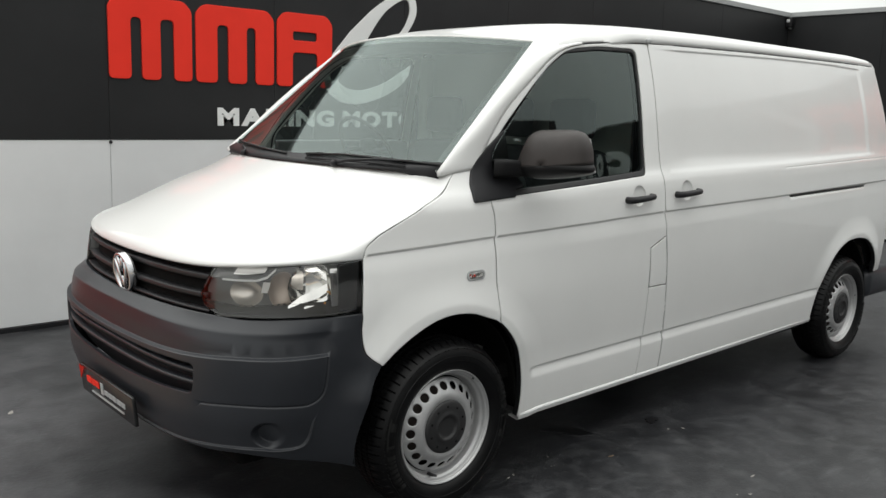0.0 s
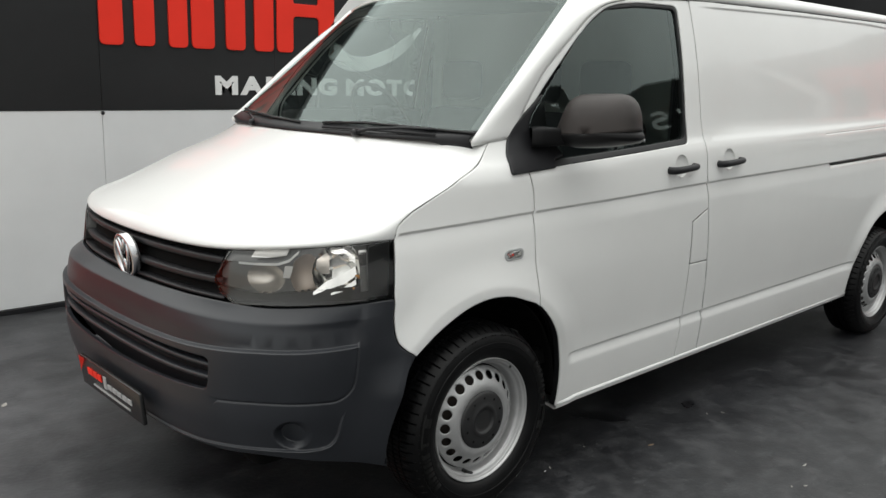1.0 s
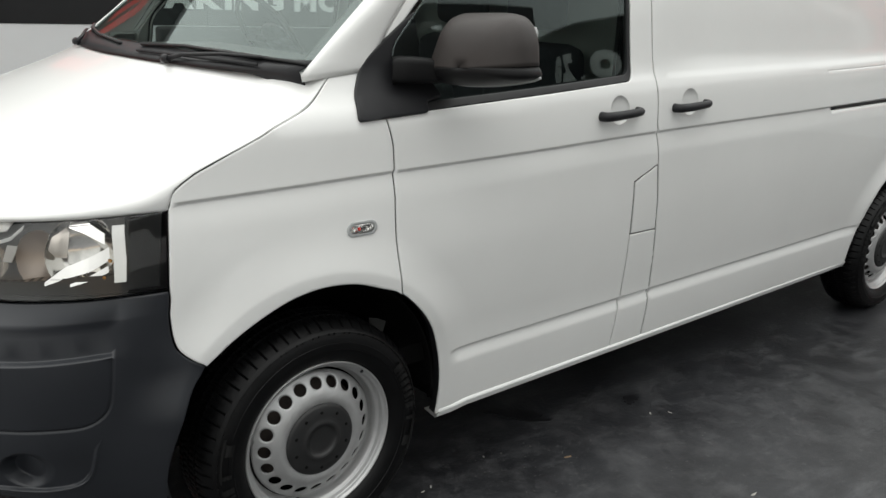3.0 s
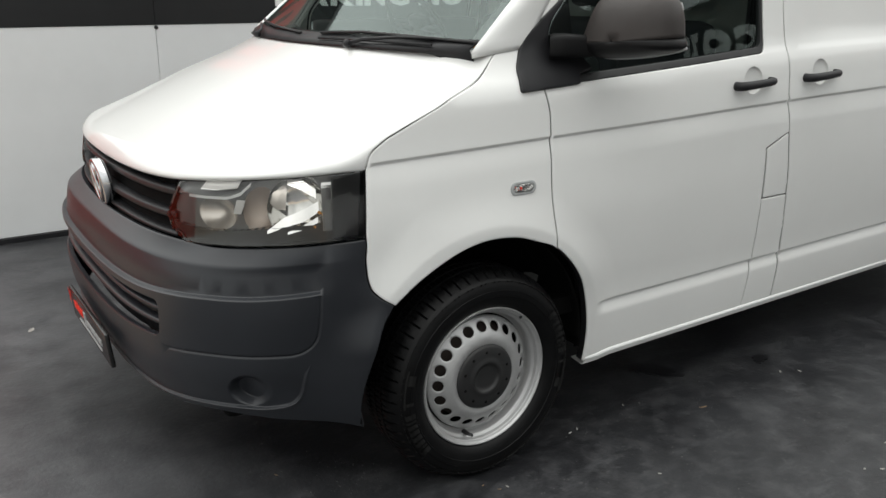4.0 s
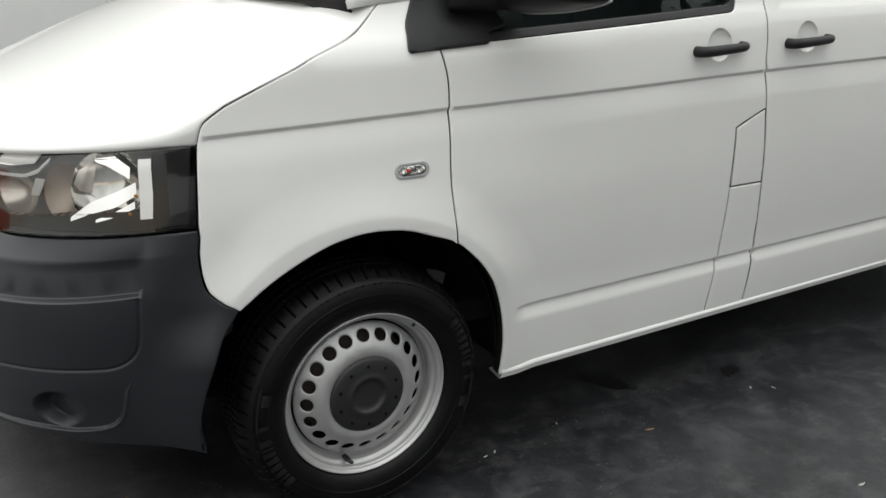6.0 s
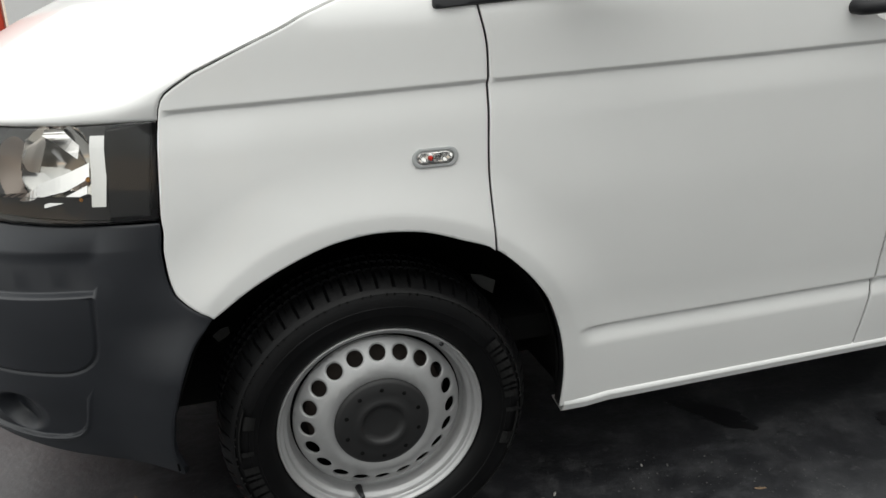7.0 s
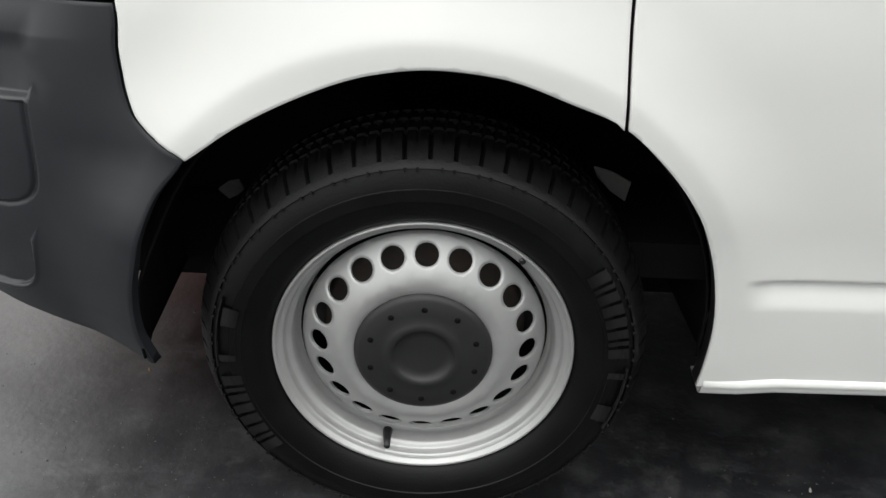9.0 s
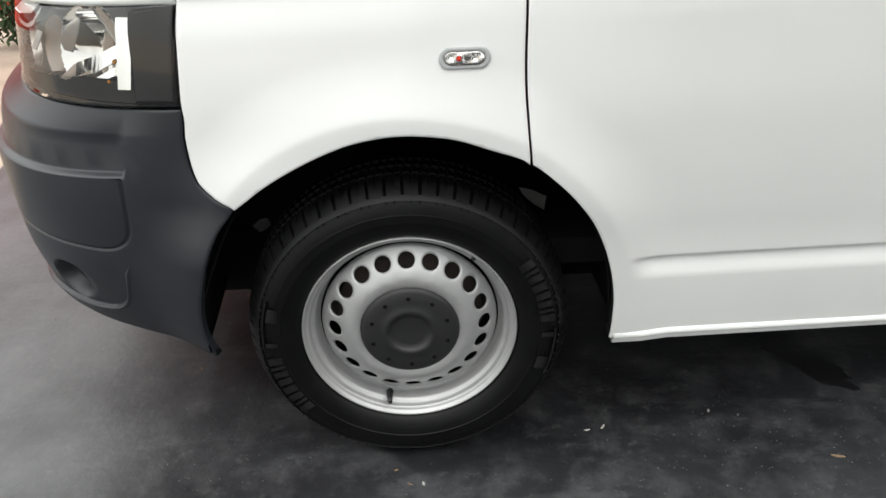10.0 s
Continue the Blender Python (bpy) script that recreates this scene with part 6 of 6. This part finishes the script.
    hub = part("hub_cap", revolve(hub_prof, 64), HUBCAP, w, "black plastic hub cap")
    # flush dark discs stand in for the shaded bolt holes
    for k in range(10):
        a = 2 * math.pi * k / 10
        d = bmesh.new()
        bmesh.ops.create_cone(d, cap_ends=True, segments=10, radius1=0.0046, radius2=0.0046, depth=0.0045, matrix=Matrix.Translation((0.081 * math.sin(a), -0.0006, 0.081 * math.cos(a))) @ pose(0, 0, 0, 90, 0, 0))
        part("bolt_hole_disc", d, LINER, w)
    va = radians(196)
    r0 = 0.192
    part("valve", tube([(r0 * math.sin(va), 0.04, r0 * math.cos(va)), ((r0 - 0.002) * math.sin(va), 0.015, (r0 - 0.002) * math.cos(va)), ((r0 - 0.006) * math.sin(va), -0.004, (r0 - 0.006) * math.cos(va))], 0.006, 8, [1.3, 1.0, 0.8]), SEAL_AND_GAP, w, "black rubber valve")
    spot = bmesh.new()
    sa = radians(39)
    bmesh.ops.create_cone(spot, cap_ends=True, segments=12, radius1=0.005, radius2=0.005, depth=0.003, matrix=Matrix.Translation((0.2105 * math.sin(sa), 0.0072, 0.2105 * math.cos(sa))) @ pose(0, 0, 0, 90, 0, 0))
    part("rim_mark", spot, GLOSS_BLACK, w)
    drum = part("brake_disc", revolve([(0.0005, 0.075), (0.150, 0.075), (0.155, 0.08), (0.155, 0.11)], 40), RUST, w, "rusty brake disc behind the wheel")
    return w


wheel_fl = wheel()
YWH = 0.066
wheel_fl.matrix_world = pose(0, YWH, WZ)
scene.view_layers[0].update()
for m in (pose(3.405, YWH, WZ, 0, 35, 0), pose(0, 2 * YC - YWH, WZ, 0, 0, 180), pose(3.4, 2 * YC - YWH, WZ, 0, 20, 180)):
    c = copy_thing(wheel_fl, m)

# ---------------------------------------------------------------- floor marks
STAIN = material("oil_stain", (0.010, 0.010, 0.0115), 0.38, vary=0.3, vary_scale=9, rough_vary=0.1)


def blot(name, cx, cy, rx, ry, turn, seed, label):
    rnd = random.Random(seed)
    ph = [rnd.uniform(0, 6.28) for _ in range(4)]
    bm = bmesh.new()
    vs = []
    for j in range(48):
        a = 2 * math.pi * j / 48
        r = 1 + 0.22 * math.sin(2 * a + ph[0]) + 0.16 * math.sin(3 * a + ph[1]) + 0.10 * math.sin(7 * a + ph[2]) + 0.05 * math.sin(13 * a + ph[3])
        x, y = rx * r * math.cos(a), ry * r * math.sin(a)
        c, s = math.cos(turn), math.sin(turn)
        vs.append((cx + c * x - s * y, cy + s * x + c * y))
    top = [bm.verts.new((x, y, 0.003)) for x, y in vs]
    bot = [bm.verts.new((x, y, 0.0)) for x, y in vs]
    bm.faces.new(top)
    for j in range(48):
        bm.faces.new((bot[j], bot[(j + 1) % 48], top[(j + 1) % 48], top[j]))
    ob = part(name, bm, STAIN, None, label, smooth=False)
    return tagged(ob, category="stain")


blot("oil_stain", 1.453, 0.134, 0.035, 0.03, 0.3, 3, "small dark oil spot on the floor")
blot("oil_stain", 1.0, 0.29, 0.12, 0.035, -0.75, 5, "long dark oil stain on the floor beside the van")


# ---------------------------------------------------------------- scraps and grit on the floor
SCRAP = material("pale_scrap", (0.40, 0.39, 0.36), 0.8, vary=0.3, vary_scale=60)
LITTER = material("dry_leaf", (0.22, 0.15, 0.09), 0.8, vary=0.4, vary_scale=80)


SCRAPS = [(1.240, -0.527, 0.030, 0.009, 1), (1.420, 0.013, 0.018, 0.008, 1), (1.489, -0.026, 0.016, 0.006, 1), (0.456, -0.242, 0.012, 0.006, 1), (0.393, 0.105, 0.014, 0.007, 1),
          (0.431, 0.113, 0.018, 0.007, 1), (0.013, -0.036, 0.012, 0.007, 1), (-0.016, -0.035, 0.012, 0.005, 0), (-0.046, 0.009, 0.010, 0.005, 0), (-0.99, 2.10, 0.05, 0.02, 1),
          (-1.25, 1.43, 0.03, 0.015, 0), (1.067, -0.611, 0.016, 0.009, 1), (1.02, -0.58, 0.012, 0.008, 1), (0.69, 0.15, 0.012, 0.006, 1), (-0.55, 0.41, 0.014, 0.006, 0), (0.924, -0.019, 0.03, 0.008, 0)]


def scrap(x, y, length, width, turn, mat, name, label, seed):
    """A small curled flake lying on the floor."""
    rnd = random.Random(seed)
    rws = []
    for i in range(6):
        t = i / 5 - 0.5
        w = width * (1 - (2 * t)**2 * 0.7) * rnd.uniform(0.7, 1.2)
        h = 0.002 + 0.25 * width * rnd.random()
        rws.append([(t * length, -w / 2, 0.001), (t * length + rnd.uniform(-0.1, 0.1) * width, 0, h), (t * length, w / 2, 0.001)])
    ob = thick(part(name, loft(rws), mat, None, label, smooth=False), 0.0008, 1.0)
    ob.matrix_world = pose(x, y, 0.0, 0, 0, turn)
    return tagged(ob, category="litter", group="scraps on the floor")


for k, (x, y, ln, wd, pale) in enumerate(SCRAPS):
    scrap(x, y, ln, wd, 47 * k % 180, SCRAP if pale else LITTER, "paper_scrap" if pale else "leaf_scrap",
          "tiny pale scrap of paper on the dark floor" if pale else "small dry brown leaf on the dark floor", k)

grit_rnd = random.Random(11)
gv, gf = [], []
for _ in range(800):
    cl = grit_rnd.random()
    if cl < 0.45:
        x, y = grit_rnd.gauss(-0.46, 0.22), grit_rnd.gauss(0.16, 0.20)
    elif cl < 0.75:
        x, y = grit_rnd.gauss(0.80, 0.28), grit_rnd.gauss(-0.02, 0.12)
    else:
        x, y = grit_rnd.uniform(-1.5, 4.5), grit_rnd.uniform(-1.6, 3.2)
    r = grit_rnd.uniform(0.0010, 0.0028) * (1.8 if grit_rnd.random() < 0.06 else 1)
    a = grit_rnd.uniform(0, 6.28)
    k = len(gv)
    for j in range(3):
        gv.append((x + r * math.cos(a + 2.1 * j) * grit_rnd.uniform(0.6, 1.3), y + r * math.sin(a + 2.1 * j), 0.0004))
    gv.append((x, y, r * 0.8))
    gf += [(k, k + 1, k + 3), (k + 1, k + 2, k + 3), (k + 2, k, k + 3)]
gme = bpy.data.meshes.new("grit")
gme.from_pydata(gv, [], gf)
grit = tagged(part("grit", gme, material("grit", (0.13, 0.128, 0.12), 0.9, vary=0.7, vary_scale=30), None, "pale grit and crumbs scattered on the floor"), category="grit", kind="stuff")
